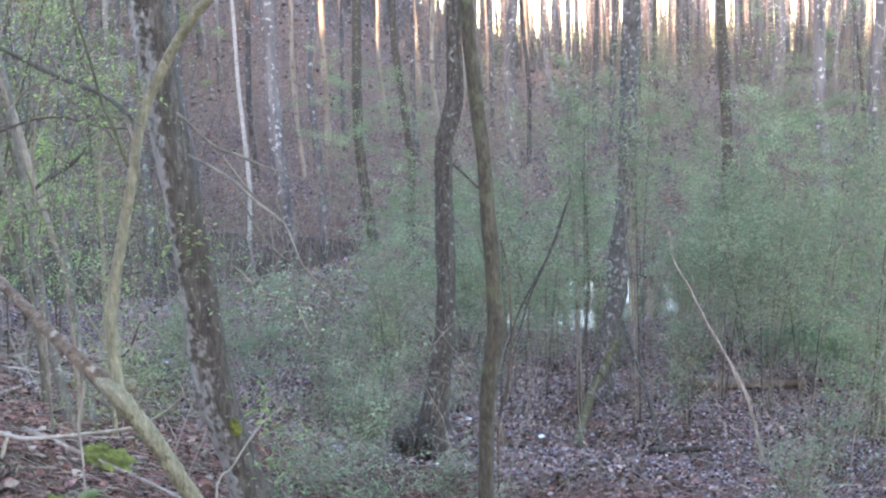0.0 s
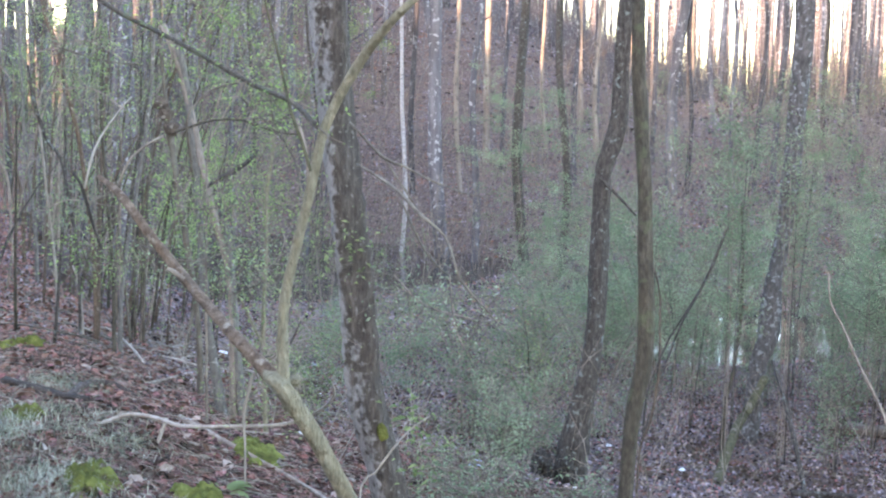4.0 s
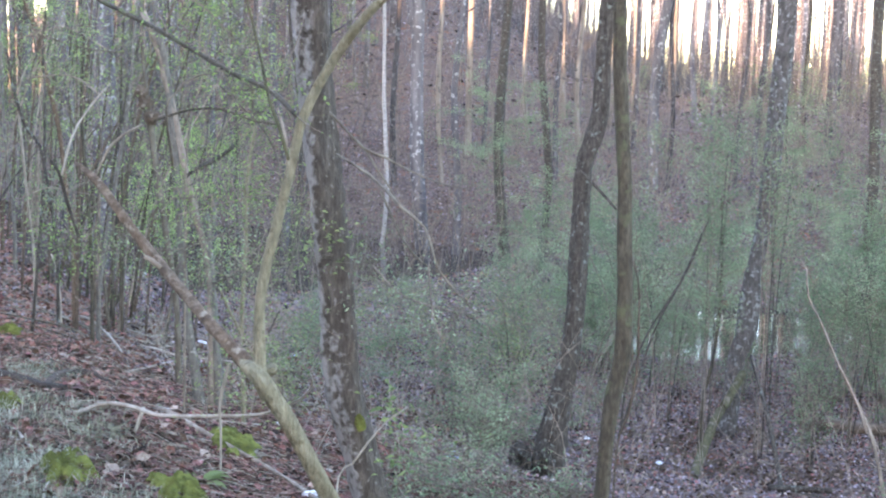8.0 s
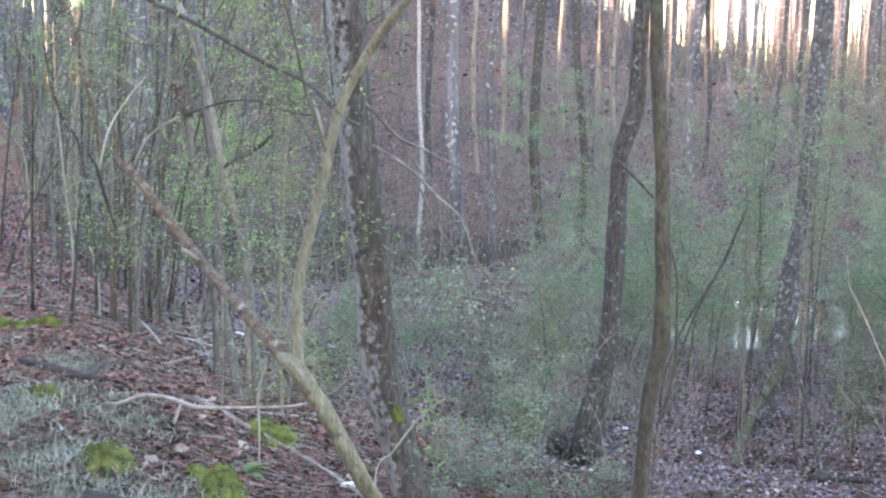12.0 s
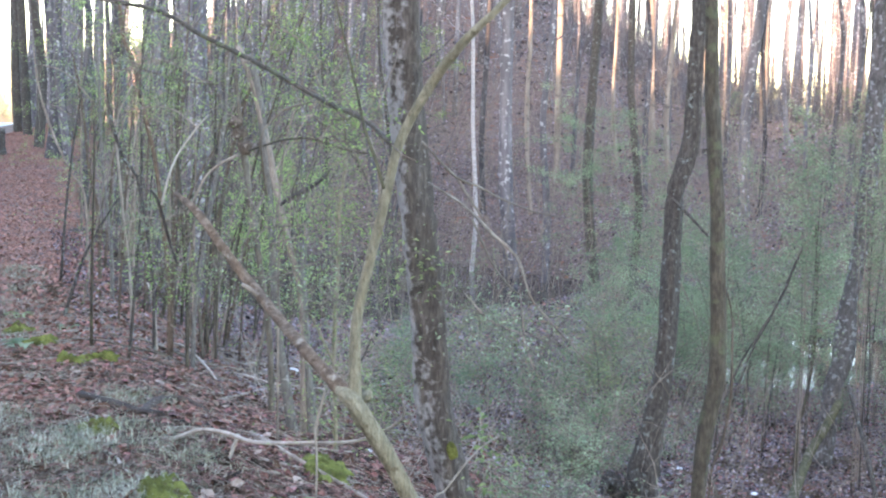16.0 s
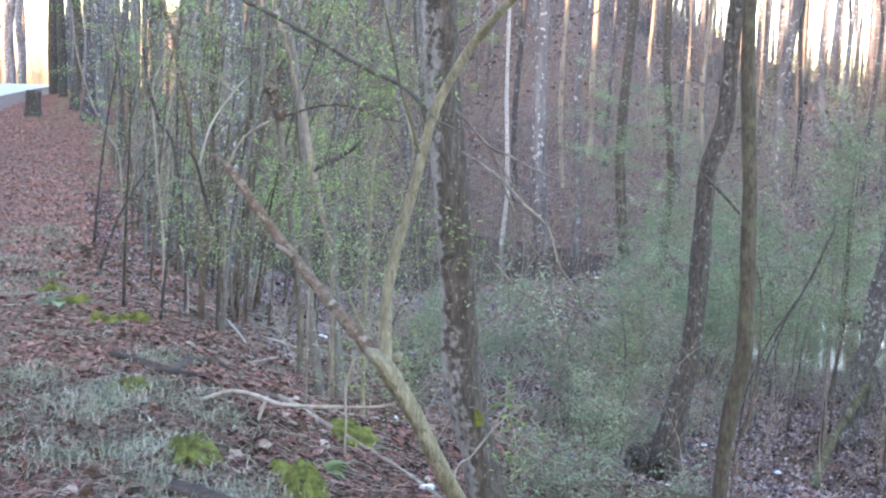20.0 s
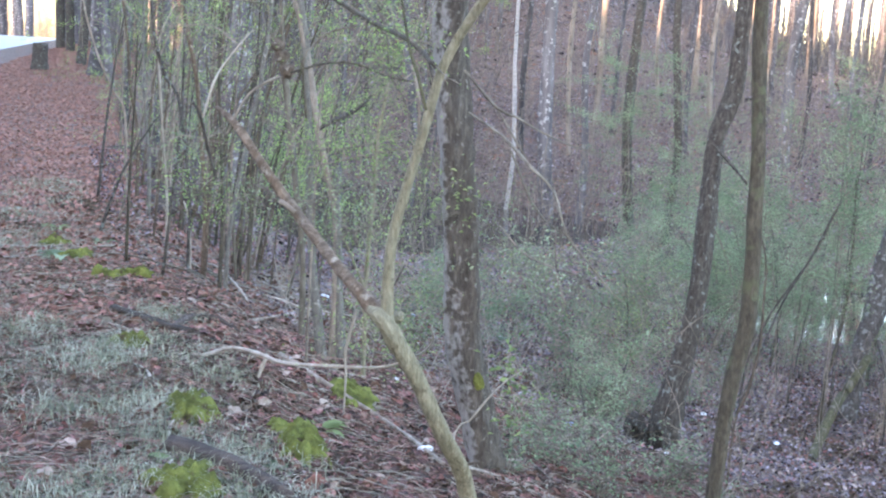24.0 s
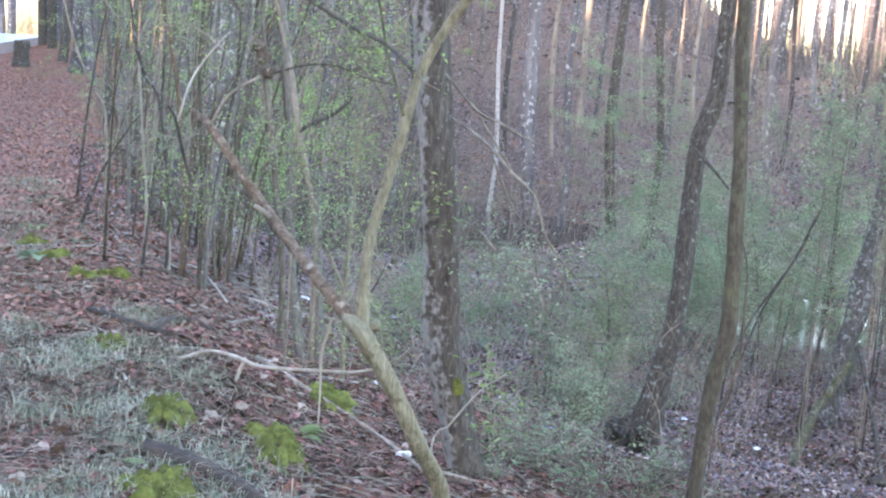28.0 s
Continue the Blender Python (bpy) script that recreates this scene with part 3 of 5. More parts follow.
for k in range(130):
    az, r = rng.uniform(-17, 30), rng.uniform(32, 62)
    if k % 2 or -1 < az < 14 and r > 30:
        continue
    if r * math.sin(ROAD_AZ - radians(az)) < 2:
        continue
    straight_tree(az, r, rng.uniform(0.03, 0.085), (M_BARK_FAR, M_BARK_DARK, M_BARK_FAR)[k % 3], "thin straight grey trunk in the leafless wood", rng.uniform(12, 19), 500 + k, "trees of the wood", rng.normal() * 0.035 - (0.02 if az > 4 else 0.0), 4)
rng = np.random.default_rng(21)
pieces = []
for k in range(520):
    az, r = rng.uniform(-20, 6) if k >= 410 else rng.uniform(16, 30.5) if k >= 320 else rng.uniform(-24, 4) if k % 5 < 2 else rng.uniform(4, 31), rng.uniform(50, 110)
    x, y = -math.sin(radians(az)) * r, math.cos(radians(az)) * r
    if x * V[0] + y * V[1] < 1.5 or -1 < az < 12 and r < 62:
        continue
    g, w, h = float(ground_z(x, y)), rng.uniform(0.05, 0.16), rng.uniform(13, 22)
    d = rng.normal(size=2) * 0.04 * h
    pieces.append(tube([(x + d[0], y + d[1], g + h, w * 0.3), (x + d[0] * 0.3, y + d[1] * 0.3, g + h * 0.5, w * 0.75), (x, y, g - 0.3, w * 1.2)], 6, 3, 0.1, k))
    for q in range(4):
        z = g + h * rng.uniform(0.25, 0.9)
        a, l = rng.random() * 6.28, rng.uniform(0.8, 2.5)
        pieces.append(tube([(x, y, z, w * 0.3), (x + math.cos(a) * l, y + math.sin(a) * l, z + l * 0.7, 0.01)], 3, 3, 0, k))
tagged(new("woodland", mesh("woodland", *merged(pieces), M_BARK_FAR)), "dense leafless far wood of thin grey trunks", "woodland", kind="stuff")


rng = np.random.default_rng(23)
for k in range(26):
    az, r = rng.uniform(32.0, 36.5), rng.uniform(88, 150)
    straight_tree(az, r, rng.uniform(0.2, 0.42), M_BARK_FAR, "tall trunk in the wood across the road", rng.uniform(14, 20), 1700 + k, "trees of the wood", rng.normal() * 0.01, 12)

# ---- bushes ----
def bush(x, y, radius, height, count, leaf, mat, label, seed, stems=6, name="bush", group="bushes of the hollow", bare=0.12, twig_mat=None, base=None):
    """Arching stems and side twigs with small leaves set along them."""
    rng = np.random.default_rng(seed)
    g = float(ground_z(x, y)) if base is None else base
    thing = new(name)
    seats = []
    for k in range(stems):
        a = rng.random() * 6.28
        l = radius * (0.35 + 0.65 * rng.random())
        h = height * (0.65 + 0.35 * rng.random())
        x0, y0 = x + rng.normal() * radius * 0.12, y + rng.normal() * radius * 0.12
        p = [(x0, y0, g - 0.05, 0.008 * height ** 0.7), (x0 + math.cos(a) * l * 0.3, y0 + math.sin(a) * l * 0.3, g + h * 0.55, 0.0055 * height ** 0.7),
             (x0 + math.cos(a) * l, y0 + math.sin(a) * l, g + h, 0.003)]
        line = smooth_line(p, 0.15)
        part("stem", mesh("stem", *tube(p, 5, 0.25, 0.1, seed + k), twig_mat or M_TWIG), thing)
        for q in range(12):
            s = line[int(len(line) * (bare + (1 - bare) * rng.random())) - 1, :3]
            b, m = rng.random() * 6.28, radius * (0.3 + 0.6 * rng.random())
            e = s + np.array([math.cos(b) * m, math.sin(b) * m, m * (rng.random() * 0.7 - 0.15)])
            seats.append((s, e))
    seats = np.array(seats)
    tagged(part("brushwood", mesh("brushwood", *sprays(seats[:, 0], seats[:, 1], 0.004, 0.0012), twig_mat or M_TWIG), thing), kind="stuff")
    pick = rng.integers(0, len(seats), count)
    t = rng.random(count)[:, None] ** 0.7
    c = seats[pick, 0] * (1 - t) + seats[pick, 1] * t + rng.normal(size=(count, 3)) * (0.025 + radius * 0.02)
    tagged(part("foliage", mesh("foliage", *leaves(c, leaf, rng), mat, smooth=False), thing), kind="stuff")
    return tagged(thing, label, "bush", group)


# bearing, distance, radius, height, leaves, kind of leaf
BUSHES = [(1.9, 15.5, 0.9, 2.4, 2600, 1), (3.0, 17, 1.0, 2.0, 1800, 1), (-7.4, 16.6, 1.0, 2.5, 2400, 1), (-8.3, 16.5, 1.1, 1.6, 1500, 1), (-8.4, 17, 1.5, 2.0, 2000, 1),
          (-10.5, 17, 1.8, 2.6, 2600, 0), (-12.8, 16, 1.7, 2.6, 2800, 0), (-12.0, 10.5, 0.7, 0.9, 1400, 1), (-13.5, 12, 1.0, 1.8, 2000, 0),
          (4.0, 12.5, 0.9, 1.4, 1900, 1), (6.6, 14.5, 1.0, 1.2, 1500, 0), (9.0, 16.5, 1.0, 1.2, 1400, 0), (12.2, 15.5, 0.9, 1.0, 1200, 0), (7.6, 12.2, 0.5, 0.7, 600, 1),
          (14.6, 12.5, 0.6, 0.7, 700, 0), (16.6, 9.4, 0.4, 0.6, 500, 0),
          (23.6, 10.8, 0.6, 2.2, 500, 2), (26.8, 16, 0.9, 3.2, 700, 2),
          (2.6, 23, 1.6, 2.2, 1500, 1), (-7.5, 25, 2, 2.6, 1600, 0), (6, 25, 1.6, 2.0, 1200, 0), (13.5, 24, 1.5, 1.8, 1000, 0), (-14, 22, 2, 3.0, 2400, 0), (17.0, 22, 1.4, 2.2, 1000, 0)]
for k, (az, r, w, h, n, kind) in enumerate(BUSHES):
    x, y = -math.sin(radians(az)) * r, math.cos(radians(az)) * r
    bush(x, y, w, h, int(n * (1.8, 1.8, 0.7)[kind]), (0.019, 0.018, 0.019)[kind] * (1 + 0.02 * r), (M_LEAF, M_LEAF_BLUE, M_LEAF_LIGHT)[kind],
         ("green bush with many small leaves in the hollow", "bluish-green evergreen bush with fine leaves", "upright shrub with thin stems and fresh leaves")[kind], 300 + k * 13)


def feathery_shrub(az, r, height, radius, low, count, leaf, mat, label, seed, stems=5):
    """Upright evergreen shrub: rising stems, short slanting twigs in tiers, and fine leaves along them."""
    rng = np.random.default_rng(seed)
    x, y = -math.sin(radians(az)) * r, math.cos(radians(az)) * r
    g = float(ground_z(x, y))
    thing, starts, ends = new("evergreen_shrub"), [], []
    for k in range(stems):
        a, h = rng.random() * 6.28, height * rng.uniform(0.72, 1.0)
        l = radius * rng.uniform(0.2, 0.75)
        p = [(x + math.cos(a) * 0.06, y + math.sin(a) * 0.06, g - 0.06, 0.007), (x + math.cos(a) * l * 0.45, y + math.sin(a) * l * 0.45, g + h * 0.5, 0.0045), (x + math.cos(a) * l, y + math.sin(a) * l, g + h, 0.002)]
        part("stem", mesh("stem", *tube(p, 6, 0.2, 0.1, seed + k), (M_TWIG, M_BARK_DARK)[k % 2]), thing)
        line = smooth_line(p, 0.05)
        for q in range(46):
            t = rng.uniform(low, 1.0)
            c = line[min(len(line) - 1, int(len(line) * t)), :3]
            b, m = rng.random() * 6.28, radius * rng.uniform(0.25, 0.75) * (1.2 - 0.65 * t)
            starts.append(c)
            ends.append(c + np.array([math.cos(b) * m, math.sin(b) * m, m * rng.uniform(0.15, 0.9)]))
    starts, ends = np.array(starts), np.array(ends)
    tagged(part("brushwood", mesh("brushwood", *sprays(starts, ends, 0.003, 0.001), M_TWIG), thing), kind="stuff")
    pick, t = rng.integers(0, len(starts), count), rng.random(count)[:, None] ** 0.6
    c = starts[pick] * (1 - t) + ends[pick] * t + rng.normal(size=(count, 3)) * 0.025
    tagged(part("foliage", mesh("foliage", *leaves(c, leaf * 1.2, rng, 0.42), mat, smooth=False), thing), kind="stuff")
    return tagged(thing, label, "shrub", "evergreen shrubs of the hollow")


# bearing, distance, height, radius, where the leaves begin, leaves, kind of leaf
FEATHERY = [(-1.6, 12.3, 3.4, 0.6, 0.36, 6000, 1), (0.2, 13.6, 2.3, 0.6, 0.36, 4500, 1), (-3.9, 12.2, 3.4, 0.4, 0.62, 1200, 0), (-7.2, 13.4, 2.5, 0.85, 0.48, 5500, 1),
            (-0.4, 15.2, 1.5, 0.6, 0.15, 3000, 1), (-2.9, 15.8, 1.0, 0.5, 0.1, 2200, 1), (-5.6, 15.4, 1.7, 0.6, 0.2, 3000, 1), (-4.3, 16.5, 2.4, 0.6, 0.6, 1800, 0), (-5.7, 11.8, 1.1, 0.45, 0.25, 1700, 1), (-9.0, 12.8, 2.1, 0.85, 0.48, 5000, 1), (-10.8, 13.5, 2.9, 1.1, 0.3, 7000, 0), (-10.6, 8.8, 0.6, 0.4, 0.15, 800, 1),
            (-13.2, 12.0, 2.6, 1.0, 0.2, 6000, 1), (1.8, 15.0, 2.4, 0.9, 0.3, 5500, 0), (6.2, 15.5, 1.6, 0.9, 0.2, 4500, 1), (7.3, 10.6, 0.8, 0.5, 0.15, 2200, 0),
            (8.1, 9.2, 0.5, 0.4, 0.1, 1300, 1), (9.4, 11.4, 0.9, 0.6, 0.1, 2200, 0)]
for k, (az, r, h, w, low, n, kind) in enumerate(FEATHERY):
    feathery_shrub(az, r, h, w, low, n, 0.022, (M_LEAF_HAZE, M_LEAF_BLUE)[kind], ("wispy shrub with soft light-green leaves in the hollow", "feathery bluish-green evergreen shrub in the hollow")[kind], 2000 + k * 61)


# ---- on the bank: limbs, stems and hanging branches ----
def limb_thing(name, lines, mat, label, category, seed, sides=8, rooted=True, group="", part_name="stem", rough=0.1, step=0.06):
    """A thing made of one or more limbs; the first one is carried down into the soil where it is rooted."""
    thing = new(name)
    for k, line in enumerate(lines):
        line = list(line)
        if rooted and k == 0:
            x, y, z, r = line[-1]
            g = float(ground_z(x, y))
            if z > g + 0.03:
                line.append((x + (x - line[-2][0]) * 0.2, y + (y - line[-2][1]) * 0.2, g - 0.08, r * 1.25))
        part(part_name if k == 0 else "branch", mesh(part_name, *tube(line, sides, step, rough, seed + k), mat), thing)
    return tagged(thing, label, category, group)


ARC_A = [(-0.82, 2.83, 1.565, 0.0049), (-0.939, 3.016, 1.616, 0.006), (-1.114, 3.23, 1.66, 0.0062), (-1.319, 3.428, 1.734, 0.0064), (-1.507, 3.63, 1.793, 0.0066), (-1.705, 3.825, 1.854, 0.0068),
    (-1.927, 4.005, 1.937, 0.0066), (-2.195, 4.158, 1.984, 0.006), (-2.513, 4.276, 2.05, 0.004)]
part("branch", mesh("branch", *tube(ARC_A, 8, 0.05, 0.1, 9), M_BARK_BROWN), shrub, "thin side branch reaching out over the bank")
STUB = [(-1.223, 3.071, 1.182, 0.0065), (-1.243, 3.063, 1.199, 0.0059), (-1.26, 3.057, 1.209, 0.0048)]
part("stub", mesh("stub", *tube(STUB, 8, 0.01, 0.1, 10), M_TWIG), shrub, "pale broken stub")
HANG = [(-1.004, 2.938, 0.986, 0.0039), (-1.012, 2.936, 0.948, 0.0044), (-1.023, 2.932, 0.893, 0.0039), (-1.02, 2.933, 0.826, 0.0028),
    (-1.02, 2.933, 0.731, 0.0022)]
part("twig", mesh("twig", *tube(HANG, 6, 0.02, 0.1, 11), M_TWIG_DEAD), shrub, "bleached hanging twig")
BUMP = [(-0.902, 2.866, 0.985, 0.014), (-0.881, 2.873, 0.993, 0.0135), (-0.87, 2.876, 0.993, 0.0097)]
part("stub", mesh("stub", *tube(BUMP, 12, 0.01, 0.2, 12), M_BARK_PALE), shrub)

# shoots and twigs of the shrub, each with its look
for k, (line, mat, label) in enumerate((
        ([(-0.809, 2.736, 1.475, 0.0033), (-0.838, 2.762, 1.541, 0.0038), (-0.869, 2.787, 1.600, 0.0034), (-0.891, 2.816, 1.656, 0.0031), (-0.918, 2.842, 1.734, 0.0027), (-0.948, 2.868, 1.816, 0.0024), (-0.976, 2.894, 1.898, 0.0016)], M_BARK_MOSSY, "mossy upright shoot"),
        ([(-0.853, 2.827, 1.639, 0.0015), (-0.842, 2.848, 1.690, 0.0015), (-0.828, 2.869, 1.737, 0.0012), (-0.822, 2.888, 1.787, 0.0008)], M_TWIG, "thin bare twig"),
        ([(-1.550, 3.224, 1.383, 0.0033), (-1.541, 3.264, 1.477, 0.0033), (-1.524, 3.308, 1.538, 0.0029), (-1.494, 3.356, 1.599, 0.0024), (-1.491, 3.393, 1.617, 0.0014)], M_TWIG_DEAD, "pale upright shoot at the broken end"),
        ([(-1.546, 3.314, 1.215, 0.0033), (-1.561, 3.278, 1.310, 0.0043), (-1.568, 3.245, 1.388, 0.0037), (-1.574, 3.213, 1.419, 0.0033)], M_BARK_DARK, "dark dead shoot"),
)):
    part("branch", mesh("branch", *tube(line, 8, 0.03, 0.12, 90 + k), mat), shrub, label)
limb_thing("sapling", [[(-2.487, 6.921, 1.696, 0.0038), (-2.550, 6.898, 1.492, 0.0048), (-2.584, 6.886, 1.240, 0.0057), (-2.589, 6.884, 0.940, 0.0057), (-2.590, 6.884, 0.507, 0.0066), (-2.591, 6.883, 0.101, 0.0076)]], M_TWIG, "slender grey shoot bending over", "sapling", 400, group="saplings of the thicket")
limb_thing("sapling", [[(-4.621, 9.046, 2.375, 0.0131), (-4.600, 9.057, 2.135, 0.0157), (-4.525, 9.094, 1.896, 0.0170), (-4.485, 9.114, 1.657, 0.0170), (-4.434, 9.138, 1.433, 0.0170), (-4.390, 9.160, 1.171, 0.0157), (-4.349, 9.179, 0.748, 0.0157), (-4.311, 9.197, 0.329, 0.0157)]], M_BARK_PEEL, "reddish-brown forked stem in the thicket", "sapling", 403, group="saplings of the thicket")
limb_thing("sapling", [[(-4.717, 9.446, 1.778, 0.0068), (-4.802, 9.403, 1.586, 0.0082), (-4.828, 9.390, 1.437, 0.0082), (-4.809, 9.399, 1.140, 0.0095), (-4.776, 9.416, 0.711, 0.0095), (-4.738, 9.435, 0.278, 0.0109)]], M_TWIG_DEAD, "pale curved stem in the thicket", "sapling", 406, group="saplings of the thicket")
limb_thing("sapling", [[(-4.617, 8.824, 1.766, 0.0077), (-4.589, 8.838, 1.560, 0.0103), (-4.555, 8.855, 1.397, 0.0128), (-4.492, 8.887, 1.213, 0.0115), (-4.429, 8.919, 1.121, 0.0103), (-4.371, 8.947, 0.765, 0.0115), (-4.328, 8.968, 0.355, 0.0115)]], M_BARK_DARK, "dark crooked stem in the thicket", "sapling", 409, group="saplings of the thicket")
limb_thing("sapling", [[(-7.561, 12.909, 2.214, 0.0077), (-7.524, 12.930, 1.823, 0.0096), (-7.457, 12.969, 1.501, 0.0115), (-7.359, 13.025, 1.177, 0.0115), (-7.229, 13.097, 0.875, 0.0115), (-7.118, 13.157, 0.623, 0.0135)]], M_TWIG, "thin pale leaning stem above the shoulder", "sapling", 412, group="saplings of the thicket")
limb_thing("sapling", [[(-5.853, 10.998, 2.335, 0.0112), (-5.820, 11.016, 1.794, 0.0128), (-5.804, 11.024, 1.247, 0.0144), (-5.770, 11.042, 0.745, 0.0144), (-5.735, 11.060, 0.340, 0.0161)]], M_BARK_GREY, "upright grey stem in the thicket", "sapling", 415, group="saplings of the thicket")
limb_thing("sapling", [[(-3.986, 8.686, 1.890, 0.0074), (-4.005, 8.677, 1.426, 0.0099), (-3.990, 8.684, 1.076, 0.0111), (-3.961, 8.697, 0.644, 0.0111), (-3.945, 8.704, 0.248, 0.0123)]], M_BARK_BROWN, "upright brown stem in the thicket", "sapling", 418, group="saplings of the thicket")
limb_thing("sapling", [[(-4.364, 8.950, 0.355, 0.0064), (-4.327, 8.968, 0.232, 0.0077), (-4.313, 8.975, 0.066, 0.0077), (-4.305, 8.978, -0.058, 0.0077)]], M_TWIG_DEAD, "thin pale dead stem by the bank", "sapling", 421, group="saplings of the thicket")
limb_thing("sapling", [[(-6.503, 11.784, 2.117, 0.0104), (-6.414, 11.832, 1.534, 0.0139), (-6.369, 11.856, 0.997, 0.0156), (-6.301, 11.893, 0.563, 0.0156)]], M_BARK_BRANCH, "brown stem leaning out of the thicket", "sapling", 424, group="saplings of the thicket")
limb_thing("sapling", [[(-3.749, 9.007, 2.142, 0.0100), (-3.781, 8.993, 1.588, 0.0126), (-3.850, 8.964, 1.068, 0.0138), (-3.927, 8.931, 0.584, 0.0138), (-3.979, 8.908, 0.137, 0.0151)]], M_BARK_GREY, "grey stem leaning to the wood", "sapling", 427, group="saplings of the thicket")
limb_thing("dead_branch", [[(-1.081, 5.493, 0.280, 0.0029), (-1.164, 5.463, 0.219, 0.0036), (-1.236, 5.435, 0.129, 0.0043), (-1.296, 5.408, 0.041, 0.0043), (-1.347, 5.383, -0.009, 0.0043)]], M_TWIG_DEAD, "thin bent dead shoot beside the main trunk", "branch", 440, part_name="branch")
HANG_A = [(-1.373, 5.227, 1.515, 0.0043), (-1.239, 5.26, 1.375, 0.006), (-1.16, 5.278, 1.343, 0.0052), (-1.069, 5.297, 1.295, 0.0043),
    (-0.933, 5.322, 1.243, 0.0034), (-0.816, 5.341, 1.222, 0.0025)]
HANG_B = [(-1.239, 5.26, 1.375, 0.0043), (-1.152, 5.279, 1.243, 0.0043), (-1.09, 5.292, 1.151, 0.0034)]
HANG_C = [(-1.395, 5.428, 1.34, 0.0044), (-1.242, 5.362, 1.265, 0.0061), (-1.15, 5.28, 1.21, 0.0068), (-1.07, 5.194, 1.156, 0.0067),
    (-0.977, 5.212, 1.075, 0.0058), (-0.923, 5.121, 0.99, 0.0049), (-0.895, 5.125, 0.916, 0.0058), (-0.807, 5.14, 0.814, 0.0041),
    (-0.665, 5.16, 0.666, 0.0025)]
HANG_D = [(-1.15, 5.177, 1.216, 0.0042), (-1.059, 5.197, 1.024, 0.0042), (-0.975, 5.213, 0.93, 0.0042), (-0.912, 5.224, 0.902, 0.0034)]
HANG_E = [(-0.939, 5.118, 0.934, 0.0033), (-0.919, 5.121, 0.748, 0.0033), (-0.873, 5.129, 0.637, 0.0025)]
for k, line in enumerate((HANG_A, HANG_B, HANG_C, HANG_D, HANG_E)):
    part("branch", mesh("branch", *tube(line, 7, 0.05, 0.12, 20 + k), M_TWIG), main_tree, "bare drooping branch")
GREY_A = [(-3.054, 7.616, 1.94, 0.0235), (-2.991, 7.641, 1.617, 0.0235), (-2.944, 7.659, 1.154, 0.0235), (-2.901, 7.676, 0.476, 0.0251),
    (-2.869, 7.688, 0.131, 0.0265), (-2.788, 7.717, -0.401, 0.0354)]
GREY_B = [(-2.774, 7.722, 0.827, 0.0207), (-2.741, 7.734, 0.417, 0.0235), (-2.721, 7.741, 0.07, 0.0251), (-2.681, 7.755, -0.388, 0.0324)]
GREY_C = [(-3.118, 7.59, 1.999, 0.0177), (-3.029, 7.627, 1.746, 0.0207), (-2.959, 7.654, 1.42, 0.0235), (-2.894, 7.679, 1.09, 0.0221),
    (-2.818, 7.707, 0.756, 0.0207), (-2.75, 7.731, 0.417, 0.0207)]
KNOB = [(-3.358, 8.141, 2.025, 0.0099), (-3.351, 8.144, 1.816, 0.0114), (-3.337, 8.149, 1.606, 0.0142), (-3.325, 8.154, 1.429, 0.0257),
    (-3.311, 8.16, 1.359, 0.0228), (-3.266, 8.178, 1.003, 0.0213), (-3.214, 8.199, 0.642, 0.0199), (-3.146, 8.225, 0.129, 0.0199)]
ARC_B = [(-2.102, 5.996, 1.662, 0.0044), (-2.164, 5.975, 1.65, 0.0056), (-2.237, 5.948, 1.614, 0.0056), (-2.285, 5.93, 1.556, 0.0060), (-2.321, 5.916, 1.482, 0.0060), (-2.36, 6.1, 1.2, 0.0072)]
ARC_C = [(-2.43, 6.035, 1.426, 0.0054), (-2.268, 6.098, 1.483, 0.0054), (-2.13, 6.147, 1.486, 0.0047), (-2.001, 6.19, 1.438, 0.0040),
    (-1.872, 6.23, 1.421, 0.0034)]
ARC_D = [(-1.89, 6.224, 1.5, 0.007), (-1.846, 6.237, 1.343, 0.007), (-1.84, 6.239, 1.183, 0.0059)]
ARC_E = [(-2.567, 6.249, 1.4, 0.0073), (-2.643, 6.218, 1.357, 0.0073), (-2.705, 6.191, 1.3, 0.0067), (-2.742, 6.175, 1.23, 0.0063), (-2.8, 6.164, 1.1, 0.0060)]
DEAD_ARM = [(-2.655, 7.073, 1.091, 0.0085), (-2.605, 7.091, 1.135, 0.0117), (-2.532, 7.117, 1.174, 0.013), (-2.459, 7.142, 1.223, 0.0115), (-2.41, 7.159, 1.277, 0.0085), (-2.392, 7.165, 1.303, 0.006)]
limb_thing("sapling", [GREY_A], M_BARK_GREY, "smooth grey sapling standing on the bank", "sapling", 30)
limb_thing("sapling", [GREY_B], M_BARK_GREY, "short grey sapling beside a taller one", "sapling", 31)
limb_thing("sapling", [GREY_C, ARC_B, ARC_D], M_TWIG, "grey sapling with arching side branches", "sapling", 32)
limb_thing("dead_branch", [ARC_C], M_BARK_BROWN, "dark bowed branch caught among saplings", "branch", 34, rooted=False, part_name="branch")
limb_thing("dead_branch", [DEAD_ARM], M_BARK_DARK, "dark curved dead branch caught among saplings", "branch", 48, rooted=False, part_name="branch")
limb_thing("sapling", [KNOB, ARC_E], M_TWIG, "broken-topped sapling with a dark knobbly break", "sapling", 33)
knob_rng = np.random.default_rng(5)
